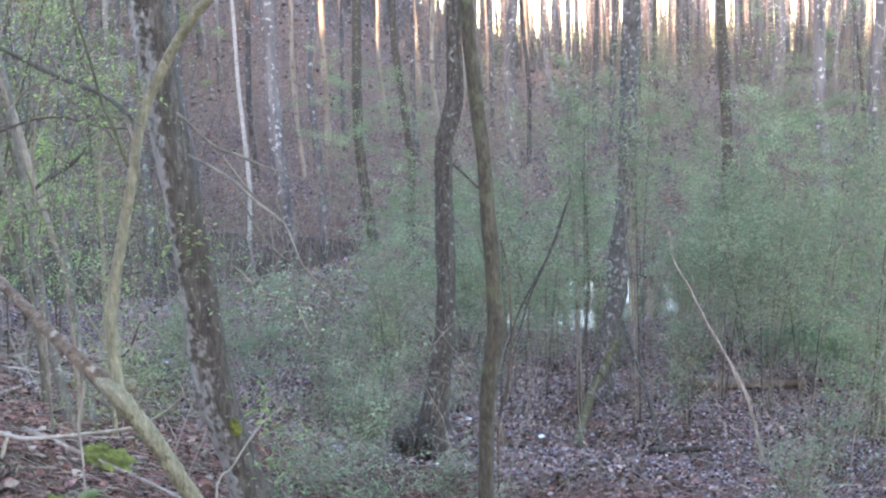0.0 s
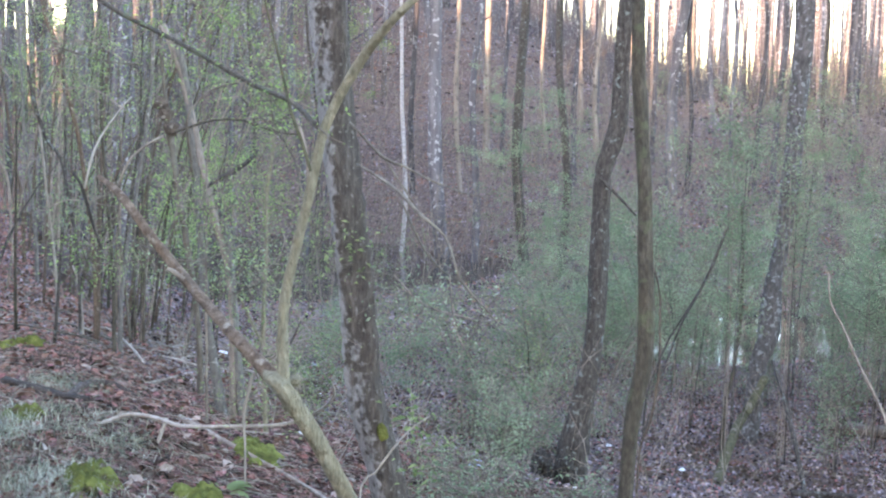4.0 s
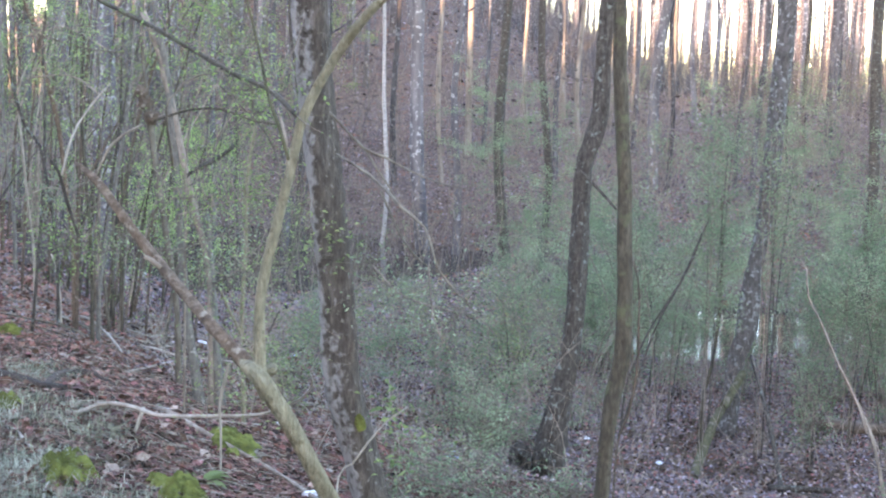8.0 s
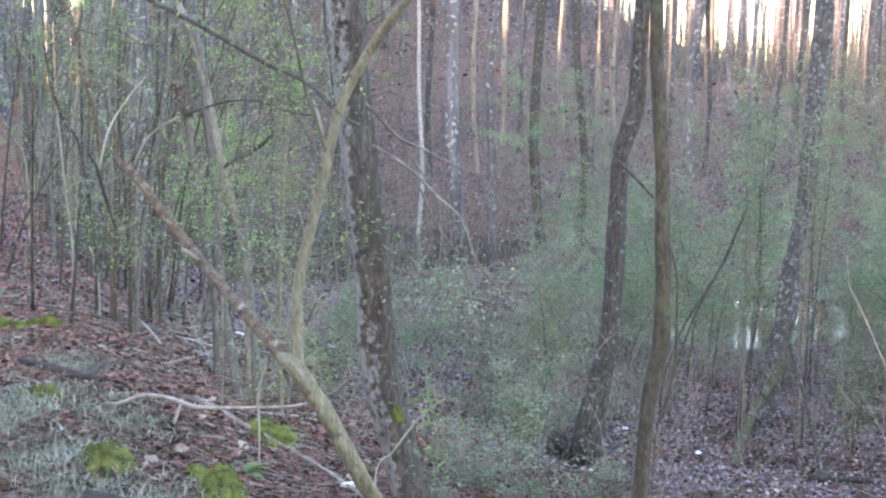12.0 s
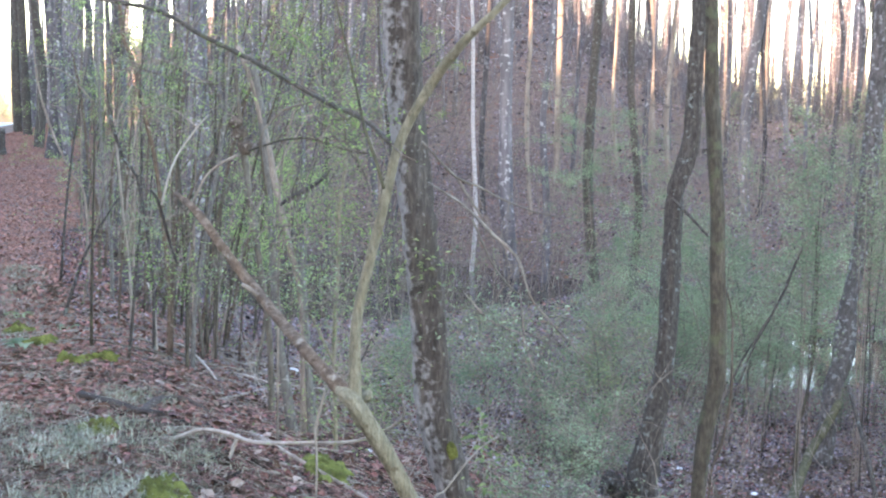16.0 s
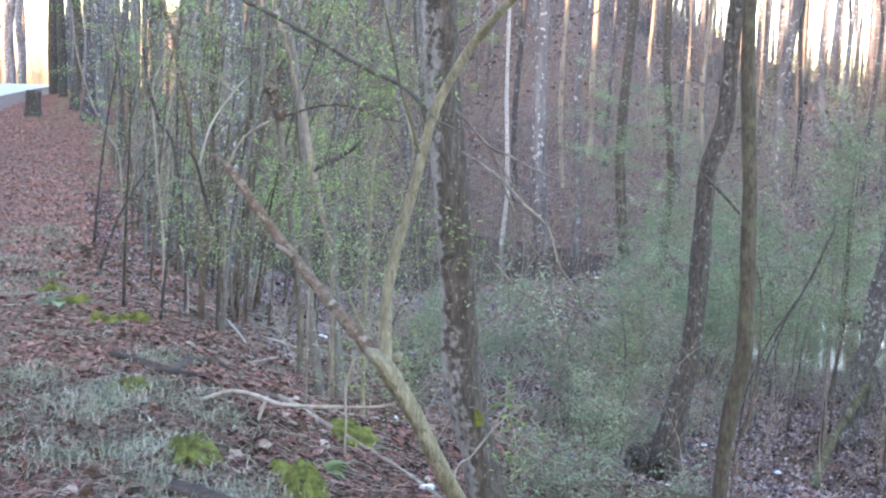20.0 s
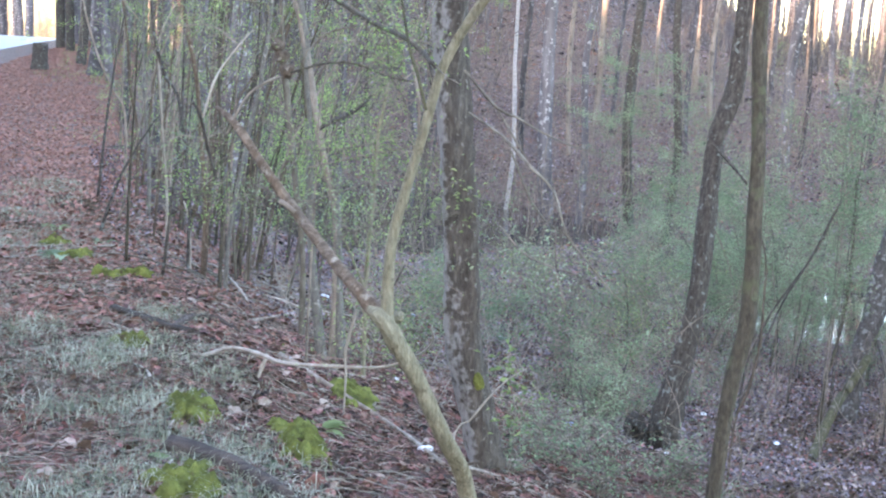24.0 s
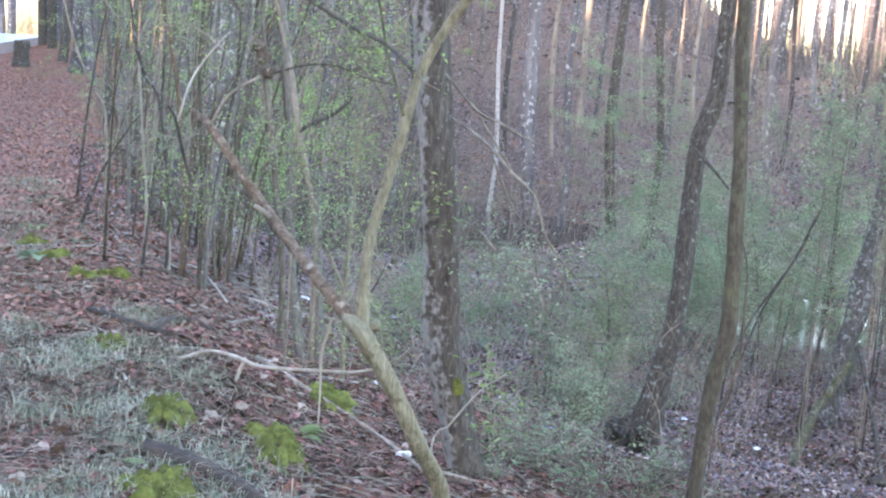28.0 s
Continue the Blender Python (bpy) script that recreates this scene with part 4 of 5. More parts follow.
for k, (dx, dz, r) in enumerate(((-0.035, 0.1, 0.045), (0.0, 0.03, 0.042), (0.03, -0.06, 0.046))):
    bm = bmesh.new()
    bmesh.ops.create_icosphere(bm, subdivisions=2, radius=r)
    for p in bm.verts:
        p.co *= 1 + 0.5 * (knob_rng.random() - 0.4)
    bmesh.ops.translate(bm, vec=(KNOB[3][0] + dx, KNOB[3][1], KNOB[3][2] + dz), verts=bm.verts)
    me = bpy.data.meshes.new("knot")
    bm.to_mesh(me)
    bm.free()
    me.materials.append(M_BARK_BRANCH)
    tagged(part("knot", me, [o for o in bpy.data.objects if o.name.startswith("sapling") and not o.parent][-1]), "dark splintered knot")
YELLOW = [(-2.32, 7.242, 1.376, 0.0082), (-2.363, 7.229, 1.059, 0.0123), (-2.364, 7.228, 0.742, 0.0123), (-2.375, 7.225, 0.485, 0.0123),
    (-2.381, 7.223, 0.193, 0.0137), (-2.369, 7.227, -0.2, 0.0137)]
YELLOW_B = [(-2.281, 7.15, 0.072, 0.0067), (-2.419, 7.105, 0.368, 0.0081), (-2.471, 7.087, 0.491, 0.0054)]
limb_thing("sapling", [YELLOW, YELLOW_B], M_BARK_PALE, "thin yellowish upright shoot beside the shrub", "sapling", 34)
STICK_A = [(-0.882, 9.461, 0.016, 0.0030), (-0.724, 9.474, -0.208, 0.0037), (-0.584, 9.483, -0.435, 0.0045), (-0.444, 9.491, -0.662, 0.0052),
    (-0.287, 9.497, -1.05, 0.0060)]
STICK_B = [(-0.416, 9.492, 0.008, 0.0030), (-0.614, 9.482, -0.135, 0.0037), (-0.739, 9.473, -0.25, 0.0045), (-0.988, 9.45, -0.523, 0.0045)]
limb_thing("fallen_branch", [STICK_A], M_TWIG, "dead branch propped against a dark tree", "branch", 37, part_name="branch")
limb_thing("fallen_branch", [STICK_B], M_TWIG, "thin dead branch leaning across a dark tree", "branch", 38, rooted=False, part_name="branch")
VINE = [(-0.311, 8.996, 0.608, 0.0049), (-0.233, 8.998, 0.355, 0.0058), (-0.22, 8.998, 0.094, 0.0077), (-0.217, 8.998, -0.208, 0.0097),
    (-0.258, 8.997, -0.52, 0.0097), (-0.325, 8.995, -0.761, 0.0077)]
limb_thing("vine", [VINE], M_BARK_BRANCH, "dark woody vine climbing beside a slim tree", "vine", 39)
LEAN = [(0.225, 11.998, 0.408, 0.0095), (0.062, 12, -0.027, 0.0095), (-0.094, 12, -0.344, 0.0095), (-0.205, 11.999, -0.659, 0.0107),
    (-0.344, 11.996, -1.185, 0.0107), (-0.471, 11.992, -1.615, 0.0107)]
limb_thing("sapling", [LEAN], M_BARK_DARK, "dark thin sapling leaning strongly over the hollow", "sapling", 40)
T2_BRANCH = [(-0.726, 10.075, 1.019, 0.0127), (-0.574, 10.085, 0.876, 0.0109), (-0.447, 10.091, 0.743, 0.0072)]
limb_thing("dead_branch", [T2_BRANCH], M_BARK_DARK, "short dark side branch of a crooked tree", "branch", 41, rooted=False, part_name="branch")
SAP_A = [(0.981, 10.508, 0.328, 0.0069), (1.007, 10.506, 0.108, 0.0069), (1.101, 10.497, -0.069, 0.0082), (1.245, 10.481, -0.378, 0.011),
    (1.411, 10.46, -0.688, 0.0124), (1.534, 10.443, -0.954, 0.0138), (1.635, 10.427, -1.355, 0.0151)]
SAP_B = [(1.263, 10.277, -0.405, 0.0081), (1.384, 10.262, -0.644, 0.0081), (1.464, 10.251, -0.861, 0.0081)]
limb_thing("sapling", [SAP_A, SAP_B], M_TWIG, "pale bent sapling on the hollow floor", "sapling", 42)
SAP_C = [(0.386, 12.547, 0.667, 0.0081), (0.421, 12.546, 0.041, 0.0121), (0.418, 12.546, -0.485, 0.0148), (0.371, 12.548, -0.91, 0.0161),
    (0.31, 12.549, -1.231, 0.0175)]
limb_thing("sapling", [SAP_C], M_BARK_BROWN, "upright olive sapling in a green bush", "sapling", 43)
SAP_D = [(0.272, 12.25, 0.491, 0.0053), (0.134, 12.252, 0.088, 0.0070), (-0.054, 12.253, -0.267, 0.0079), (-0.244, 12.25, -0.624, 0.0088),
    (-0.389, 12.246, -1.092, 0.0096)]
limb_thing("sapling", [SAP_D], M_BARK_DARK, "dark sapling slanting through a green bush", "sapling", 44)
MOSSY_STEM = [(0.679, 12.878, -0.993, 0.0377), (0.5, 12.46, -1.233, 0.0417), (0.393, 12.039, -1.321, 0.0428), (0.298, 11.616, -1.48, 0.0437), (0.236, 11.193, -1.6, 0.0445)]
limb_thing("dead_branch", [MOSSY_STEM], M_BARK_MOSSY, "mossy dead stem leaning against a pale tree", "branch", 45)
DARK_SAP = [(0.681, 11.776, -0.615, 0.0148), (0.776, 11.52, -0.899, 0.0169), (0.852, 11.263, -1.171, 0.0213), (0.918, 11.007, -1.476, 0.0208), (0.933, 10.755, -1.587, 0.0226)]
limb_thing("sapling", [DARK_SAP], M_BARK_DARK, "thin dark sapling leaning over the hollow floor", "sapling", 46)
DEAD_TWIG = [(-3.069, 6.171, -0.03, 0.0065), (-2.864, 6.115, -0.015, 0.0095), (-2.673, 6.048, 0.058, 0.0103), (-2.498, 5.971, 0.068, 0.0101), (-2.338, 5.885, 0.061, 0.0099), (-2.073, 5.836, 0.089, 0.0088),
             (-1.812, 5.776, 0.131, 0.0076), (-1.652, 5.678, 0.21, 0.0065), (-1.555, 5.56, 0.279, 0.0064), (-1.483, 5.435, 0.36, 0.0053), (-1.453, 5.298, 0.44, 0.0034)]
DEAD_FORK = [(-2.465, 6.007, 0.063, 0.0095), (-2.489, 5.996, -0.014, 0.0095), (-2.514, 5.986, -0.09, 0.0068)]
limb_thing("fallen_branch", [DEAD_TWIG, DEAD_FORK], M_TWIG_DEAD, "long crooked bleached branch lying over the bank", "branch", 47, rooted=False, part_name="branch", step=0.03)

# dark hollow stump at the crooked tree's foot
bm = bmesh.new()
bmesh.ops.create_icosphere(bm, subdivisions=4, radius=0.2)
for p in bm.verts:
    c = p.co.normalized()
    p.co = Vector((c.x * 0.24, c.y * 0.2, c.z * 0.26)) * (1 + 0.35 * noise.noise(c * 2.5) + 0.18 * noise.noise(c * 7))
    if c.y < -0.2 and abs(c.x) < 0.45 and c.z < 0.4:
        p.co.y += 0.1
me = bpy.data.meshes.new("stump")
bm.to_mesh(me)
bm.free()
me.materials.append(M_BARK_DARK)
for dx in (-0.12, 0.06):
    ob = new("stump", me)
    ob.location = (-0.97 + dx, 10.03, float(ground_z(-0.97 + dx, 10.03)) + 0.08)
    ob.scale = (0.34, 0.45, 0.66 + dx)
    tagged(ob, "dark rotten hollow stump at a tree's foot", "stump")

# thicket of thin upright stems along the edge of the bank: bearing, distance, height, stems
THICKET = [(27.6, 24, 4.5, 7), (26.8, 20, 4.2, 8), (26.3, 17, 4.0, 8), (25.4, 14.5, 3.8, 8), (26.2, 13.5, 3.0, 5), (24.8, 12.5, 3.4, 8), (24.0, 11.5, 3.2, 7), (25.0, 10.6, 2.2, 4),
           (23.0, 10.5, 3.0, 7), (22.0, 11.5, 3.2, 6), (21.8, 15, 3.8, 5), (27.4, 19, 3.4, 5), (25.6, 22, 4, 6)]
for k, (az, r, h, count) in enumerate(THICKET):
    rng = np.random.default_rng(700 + k)
    thing = new("shrub")
    seats = []
    for s in range(int(count * 0.8)):
        x, y = -math.sin(radians(az)) * r + rng.normal() * 0.3, math.cos(radians(az)) * r + rng.normal() * 0.45
        g = float(ground_z(x, y))
        lean, a = h * rng.uniform(0.05, 0.5), ROAD_AZ + rng.uniform(-1.7, 1.7)
        hh = h * rng.uniform(0.55, 1.1)
        w = rng.uniform(0.005, 0.014)
        p = [(x, y, g - 0.05, w * 1.3), (x + math.cos(a) * lean * 0.25, y + math.sin(a) * lean * 0.25, g + hh * 0.4, w),
             (x + math.cos(a) * lean * 0.6 + rng.normal() * 0.06, y + math.sin(a) * lean * 0.6, g + hh * 0.75, w * 0.65), (x + math.cos(a) * lean, y + math.sin(a) * lean, g + hh, 0.003)]
        part("stem", mesh("stem", *tube(p, 6, 0.3, 0.12, 710 + s), (M_TWIG, M_BARK_BROWN, M_BARK_BRANCH, M_BARK_DARK)[(k * 3 + s) % 4]), thing)
        line = smooth_line(p, 0.1)
        for q in range(7):
            c = line[int(len(line) * rng.uniform(0.15, 0.95)), :3]
            b, m = rng.random() * 6.28, rng.uniform(0.2, 0.8)
            seats.append((c, c + np.array([math.cos(b) * m, math.sin(b) * m, m * rng.uniform(0.1, 1.0)])))
    seats = np.array(seats)
    tagged(part("brushwood", mesh("brushwood", *sprays(seats[:, 0], seats[:, 1], 0.0045, 0.0015, 0.08), M_TWIG), thing), kind="stuff")
    n = 420
    pick, t = rng.integers(0, len(seats), n), rng.random(n)[:, None]
    c = seats[pick, 0] * (1 - t) + seats[pick, 1] * t + rng.normal(size=(n, 3)) * 0.06
    tagged(part("foliage", mesh("foliage", *leaves(c, 0.014 + 0.0006 * r, rng), (M_LEAF_LIGHT, M_LEAF)[k % 2], smooth=False), thing), kind="stuff")
    tagged(thing, "clump of thin grey upright stems with sparse fresh leaves", "shrub", "shrubs along the bank")

# undercut of the bank with bare roots
def bank_lip(u0, u1, seed):
    """A lip of sod with a hollow earth face below it, along the edge of the bank."""
    rng = np.random.default_rng(seed)
    lip = new("bank_undercut")
    us = np.arange(u0, u1, 0.09)
    # across the edge: distance from it, height over the shoulder
    profile = ((-0.45, -0.05), (-0.2, 0.02), (0.02, 0.015), (0.1, -0.05), (0.0, -0.12), (-0.14, -0.24), (-0.12, -0.4), (0.1, -0.6))
    v = []
    for k, uu in enumerate(us):
        fade = min(1.0, (uu - u0) / 1.2, (u1 - uu) / 1.2)
        edge = 1.02 + 0.16 * math.sin(uu * 1.9) + 0.07 * math.sin(uu * 5.3 + 1) + float(swing(uu))
        c = uu * U + (edge - 0.5) * V
        z = float(ground_z(*c))
        for q, (dv, dz) in enumerate(profile):
            bump = 0.05 * noise.noise(Vector((uu * 3, q * 1.7, 0))) + 0.025 * noise.noise(Vector((uu * 11, q * 3.1, 4)))
            p = uu * U + (edge + dv * (0.4 + 0.6 * fade) + bump) * V
            v.append((p[0], p[1], z + dz * (0.5 + 0.5 * fade) + bump - 0.1 * (1 - fade)))
    m = len(profile)
    f = [[k * m + q, k * m + q + 1, (k + 1) * m + q + 1, (k + 1) * m + q] for k in range(len(us) - 1) for q in range(m - 1)]
    part("earth", mesh("earth", v, f, M_EARTH), lip, "dark crumbling earth face")
    for k in range(int((u1 - u0) * 7)):
        uu = rng.uniform(u0 + 0.5, u1 - 0.5)
        base = uu * U + (1.05 + 0.16 * math.sin(uu * 1.9) + float(swing(uu))) * V
        z = float(ground_z(*(base - 0.5 * V)))
        d = rng.normal(size=2) * 0.1
        root = [(base[0], base[1], z + 0.01, rng.uniform(0.005, 0.013)), (base[0] + d[0] + 0.06 * V[0], base[1] + d[1] + 0.06 * V[1], z - 0.2, 0.007), (base[0] + d[0] * 2.4, base[1] + d[1] * 2.4, z - rng.uniform(0.35, 0.55), 0.004)]
        part("root", mesh("root", *tube(root, 5, 0.06, 0.15, seed + k), (M_BARK_BRANCH, M_TWIG)[k % 3 == 0]), lip)
    return tagged(lip, "dark undercut edge of the bank with bare hanging roots", "bank")


bank_lip(12.2, 20.5, 55)

# leafy sprays on the shrub, the saplings and the main trunk
def leaf_spray(points, count, size, mat, label, seed, spread=0.06, parent=None):
    rng = np.random.default_rng(seed)
    line = smooth_line([(*p, 0.003) for p in points], 0.03)[:, :3]
    pick = rng.integers(0, len(line), count)
    c = line[pick] + rng.normal(size=(count, 3)) * spread
    thing = parent or new("leafy_spray")
    b = c[: count // 6]
    near = np.array([line[np.argmin(((line - q) ** 2).sum(1))] for q in b])
    if parent is None:
        part("twig", mesh("twig", *tube([(*p, 0.004) for p in points], 5, 0.05, 0.1, seed), M_TWIG), thing)
    tagged(part("brushwood", mesh("brushwood", *sprays(near, b, 0.002, 0.001), M_TWIG), thing), kind="stuff")
    tagged(part("foliage", mesh("foliage", *leaves(c, size, rng, 0.45), mat, smooth=False), thing), kind="stuff")
    return thing if parent else tagged(thing, label, "foliage", "leafy sprays on the bank")


leaf_spray([p[:3] for p in ARC_A], 420, 0.013, M_LEAF_LIGHT, "", 50, 0.06, shrub)
leaf_spray([(-1.53, 5.72, 1.0), (-1.5, 5.74, 0.95), (-1.46, 5.7, 0.85)], 80, 0.03, M_LEAF, "", 51, 0.07, main_tree)
leaf_spray([(-1.2, 5.55, 0.32), (-1.14, 5.5, 0.15), (-1.1, 5.5, -0.02)], 80, 0.036, M_LEAF, "", 52, 0.05, main_tree)
SPRAYS = [((-2.45, 6.4, 0.95), (-2.1, 6.3, 1.05), (-1.85, 6.2, 1.12)), ((-2.7, 6.3, 0.85), (-2.4, 6.2, 0.8), (-2.0, 6.1, 0.95)), ((-2.2, 6.3, 1.6), (-1.95, 6.3, 1.35), (-1.85, 6.2, 1.1)),
          ((-2.3, 6.5, 0.6), (-2.05, 6.4, 0.7), (-1.85, 6.3, 0.75)), ((-2.5, 6.6, 1.7), (-2.2, 6.6, 1.75), (-1.95, 6.6, 1.6)), ((-2.9, 6.6, 1.5), (-3.2, 6.8, 1.62), (-3.5, 6.9, 1.6)),
          ((-3.1, 7.4, 1.1), (-2.8, 7.3, 1.0), (-2.5, 7.2, 1.15)), ((-1.2, 5.3, 0.9), (-1.05, 5.2, 0.8), (-0.85, 5.2, 0.75)), ((-1.75, 5.2, 0.55), (-1.6, 5.1, 0.6), (-1.5, 5.0, 0.75)),
          ((-3.0, 6.2, 0.9), (-3.1, 6.5, 0.75), (-3.3, 6.9, 0.7)), ((-2.6, 5.9, 1.75), (-2.9, 6.1, 1.85), (-3.3, 6.4, 1.8)), ((-2.0, 5.6, 0.25), (-1.8, 5.6, 0.35), (-1.65, 5.5, 0.3))]
SPRAYS += [((-2.33, 6.02, 1.07), (-2.19, 6.07, 1.08), (-2.03, 6.13, 1.12)), ((-3.80, 7.56, 0.92), (-3.72, 7.60, 0.95), (-3.61, 7.65, 0.93)), ((-2.64, 5.34, 1.79), (-2.52, 5.40, 1.75), (-2.38, 5.46, 1.73)), ((-1.87, 5.65, 1.74), (-1.84, 5.66, 1.62), (-1.83, 5.67, 1.50)), ((-4.74, 8.19, 1.88), (-4.61, 8.26, 1.83), (-4.45, 8.35, 1.63)), ((-3.67, 6.50, 2.08), (-3.46, 6.60, 2.00), (-3.26, 6.71, 2.07)), ((-1.97, 5.09, 1.97), (-1.86, 5.13, 1.91), (-1.78, 5.16, 1.82)), ((-2.42, 6.73, 0.66), (-2.31, 6.77, 0.60), (-2.20, 6.81, 0.72)), ((-3.72, 7.93, 0.62), (-3.59, 7.99, 0.51), (-3.43, 8.06, 0.58))]
for k, p in enumerate(SPRAYS):
    leaf_spray(p, 330, 0.018, (M_LEAF_LIGHT, M_LEAF, M_LEAF_BLUE)[(k * 2) % 3], "loose spray of small fresh green leaves on thin twigs", 60 + k, 0.1)


bm = bmesh.new()
bmesh.ops.create_icosphere(bm, subdivisions=3, radius=0.026)
for p in bm.verts:
    p.co *= 1 + 0.5 * noise.noise(p.co * 40)
    p.co = Vector((p.co.x, p.co.y * 0.5, p.co.z * 1.5))
bmesh.ops.translate(bm, vec=(-1.345, 5.755, 0.13), verts=bm.verts)
me = bpy.data.meshes.new("moss")
bm.to_mesh(me)
bm.free()
me.materials.append(M_MOSS)
part("moss", me, main_tree, "green moss on the bark")


# ---- undergrowth ----
def brush(name, spots, height, reach, r0, mat, label, seed):
    """Bare thin stems with side twigs at many spots, as one mass."""
    rng = np.random.default_rng(seed)
    spots = np.asarray(spots)
    n = len(spots)
    base = np.column_stack([spots, ground_z(spots[:, 0], spots[:, 1]) - 0.03])
    h = height * rng.uniform(0.4, 1.2, n)
    top = base + np.column_stack([rng.normal(size=(n, 2)) * (reach * h)[:, None], h])
    starts, ends, ra, rb = [base], [top], [np.full(n, r0) * rng.uniform(0.6, 1.4, n)], [np.full(n, r0 * 0.3)]
    for q in range(4):
        t = rng.uniform(0.25, 0.95, n)[:, None]
        s = base * (1 - t) + top * t
        starts.append(s)
        ends.append(s + np.column_stack([rng.normal(size=(n, 2)) * (0.28 * h)[:, None], h * rng.uniform(0.0, 0.45, n)]))
        ra.append(np.full(n, r0 * 0.45))
        rb.append(np.full(n, r0 * 0.15))
    ob = new(name, mesh(name, *sprays(np.vstack(starts), np.vstack(ends), np.concatenate(ra), np.concatenate(rb), 0.07), mat))
    return tagged(ob, label, "undergrowth", kind="stuff")


def fan(n, az0, az1, r0, r1, seed):
    rng = np.random.default_rng(seed)
    az, r = np.radians(rng.uniform(az0, az1, n)), np.sqrt(rng.uniform(r0**2, r1**2, n))
    return np.column_stack([-np.sin(az) * r, np.cos(az) * r])


def away_from_road(p, least):
    return p[p @ V > least]


def clear_of_pool(p):
    """Leaves out the open bank before the upper pool."""
    turn = np.degrees(np.arctan2(-p[:, 0], p[:, 1]))
    return p[(turn < 18.3) | (turn > 20.4) | (np.hypot(p[:, 0], p[:, 1]) > 35)]


brush("undergrowth", clear_of_pool(away_from_road(fan(1100, -18, 27, 24, 52, 81), 6.0)), 3.0, 0.25, 0.013, M_TWIG, "tangle of bare brown brush on the far bank", 82)
brush("undergrowth", away_from_road(fan(700, 2, 25, 52, 100, 91), 5), 3.0, 0.25, 0.022, M_BARK_FAR, "bare grey brush on the distant slope", 92)
brush("undergrowth", fan(2400, -19, 9, 60, 140, 87), 3.6, 0.2, 0.03, M_BARK_FAR, "far low brush at the end of the wood", 88)
brush("undergrowth", clear_of_pool(away_from_road(fan(420, -17, 20, 9, 22, 83), 2.5)), 1.0, 0.4, 0.0045, M_TWIG, "thin bare shoots on the hollow floor", 84)
brush("undergrowth", clear_of_pool(away_from_road(fan(80, 15, 30, 22, 48, 143), 2.0)), 6.0, 0.16, 0.016, M_BARK_FAR, "tall bare saplings crowding the wood along the road", 144)
brush("undergrowth", away_from_road(fan(60, 6, 31, 6.5, 12, 85), 1.0), 0.6, 0.3, 0.004, M_TWIG_DEAD, "bleached thin shoots on the bank", 86)


def leaf_haze(name, n, az0, az1, r0, r1, low, high, size, mat, label, seed, clump=0.5, least=2.2, per=110, fronds=11, gap=None):
    """Slender stems that carry flat feathery fronds of small leaves, over a stretch of undergrowth."""
    rng = np.random.default_rng(seed)
    hubs = away_from_road(fan(max(8, n // per), az0, az1, r0, r1, seed + 1), least)
    if gap:
        turn = np.degrees(np.arctan2(-hubs[:, 0], hubs[:, 1]))
        hubs = hubs[(turn < gap[0]) | (turn > gap[1])]
    hubs = hubs[wavy(hubs[:, 0], hubs[:, 1], 2.2, 61) > -0.1]
    m = len(hubs)
    z = ground_z(hubs[:, 0], hubs[:, 1])
    tall = rng.uniform(low, high, m)
    foot = np.column_stack([hubs, z - 0.03])
    top = np.column_stack([hubs + rng.normal(size=(m, 2)) * (0.22 * tall[:, None]), z + tall])
    h = rng.uniform(0.3, 1.0, (m, fronds))[..., None]
    start = foot[:, None] * (1 - h) + top[:, None] * h
    a = rng.random((m, fronds)) * 6.28
    way = np.stack([np.cos(a), np.sin(a), rng.uniform(-0.25, 0.5, (m, fronds))], -1)
    reach = clump * rng.uniform(0.5, 1.7, (m, fronds)) * (1.25 - 0.6 * h[..., 0])
    end = start + way * reach[..., None]
    end[..., 2] = np.maximum(end[..., 2], ground_z(end[..., 0], end[..., 1]) + 0.04)
    tufts = max(1, n // 9)
    tuft = rng.integers(0, tufts, n)
    p, q, s = rng.integers(0, m, tufts)[tuft], rng.integers(0, fronds, tufts)[tuft], rng.random(tufts)[tuft][:, None] ** 0.75
    flank = np.column_stack([-way[p, q, 1], way[p, q, 0], rng.normal(size=n) * 0.12]) * (reach[p, q] * rng.normal(size=tufts)[tuft] * 0.15 * (1.15 - s[:, 0]))[:, None]
    c = start[p, q] * (1 - s) + end[p, q] * s + flank + rng.normal(size=(n, 3)) * size * 1.5 - np.column_stack([0 * s, 0 * s, 0.12 * s**2 * reach[p, q][:, None]])
    c[:, 2] = np.maximum(c[:, 2], ground_z(c[:, 0], c[:, 1]) + 0.03)
    v1, f1 = sprays(foot, top, 0.005, 0.0015, 0.1)
    v2, f2 = sprays(start.reshape(-1, 3), end.reshape(-1, 3), 0.003, 0.001)
    tagged(new(name + "_brushwood", mesh(name, np.vstack([v1, v2]), np.vstack([f1, f2 + len(v1)]), M_TWIG)), "fine grey twigs of the undergrowth", "undergrowth", kind="stuff")
    return tagged(new(name, mesh(name, *leaves(c, size, rng), mat, smooth=False)), label, "undergrowth", kind="stuff")


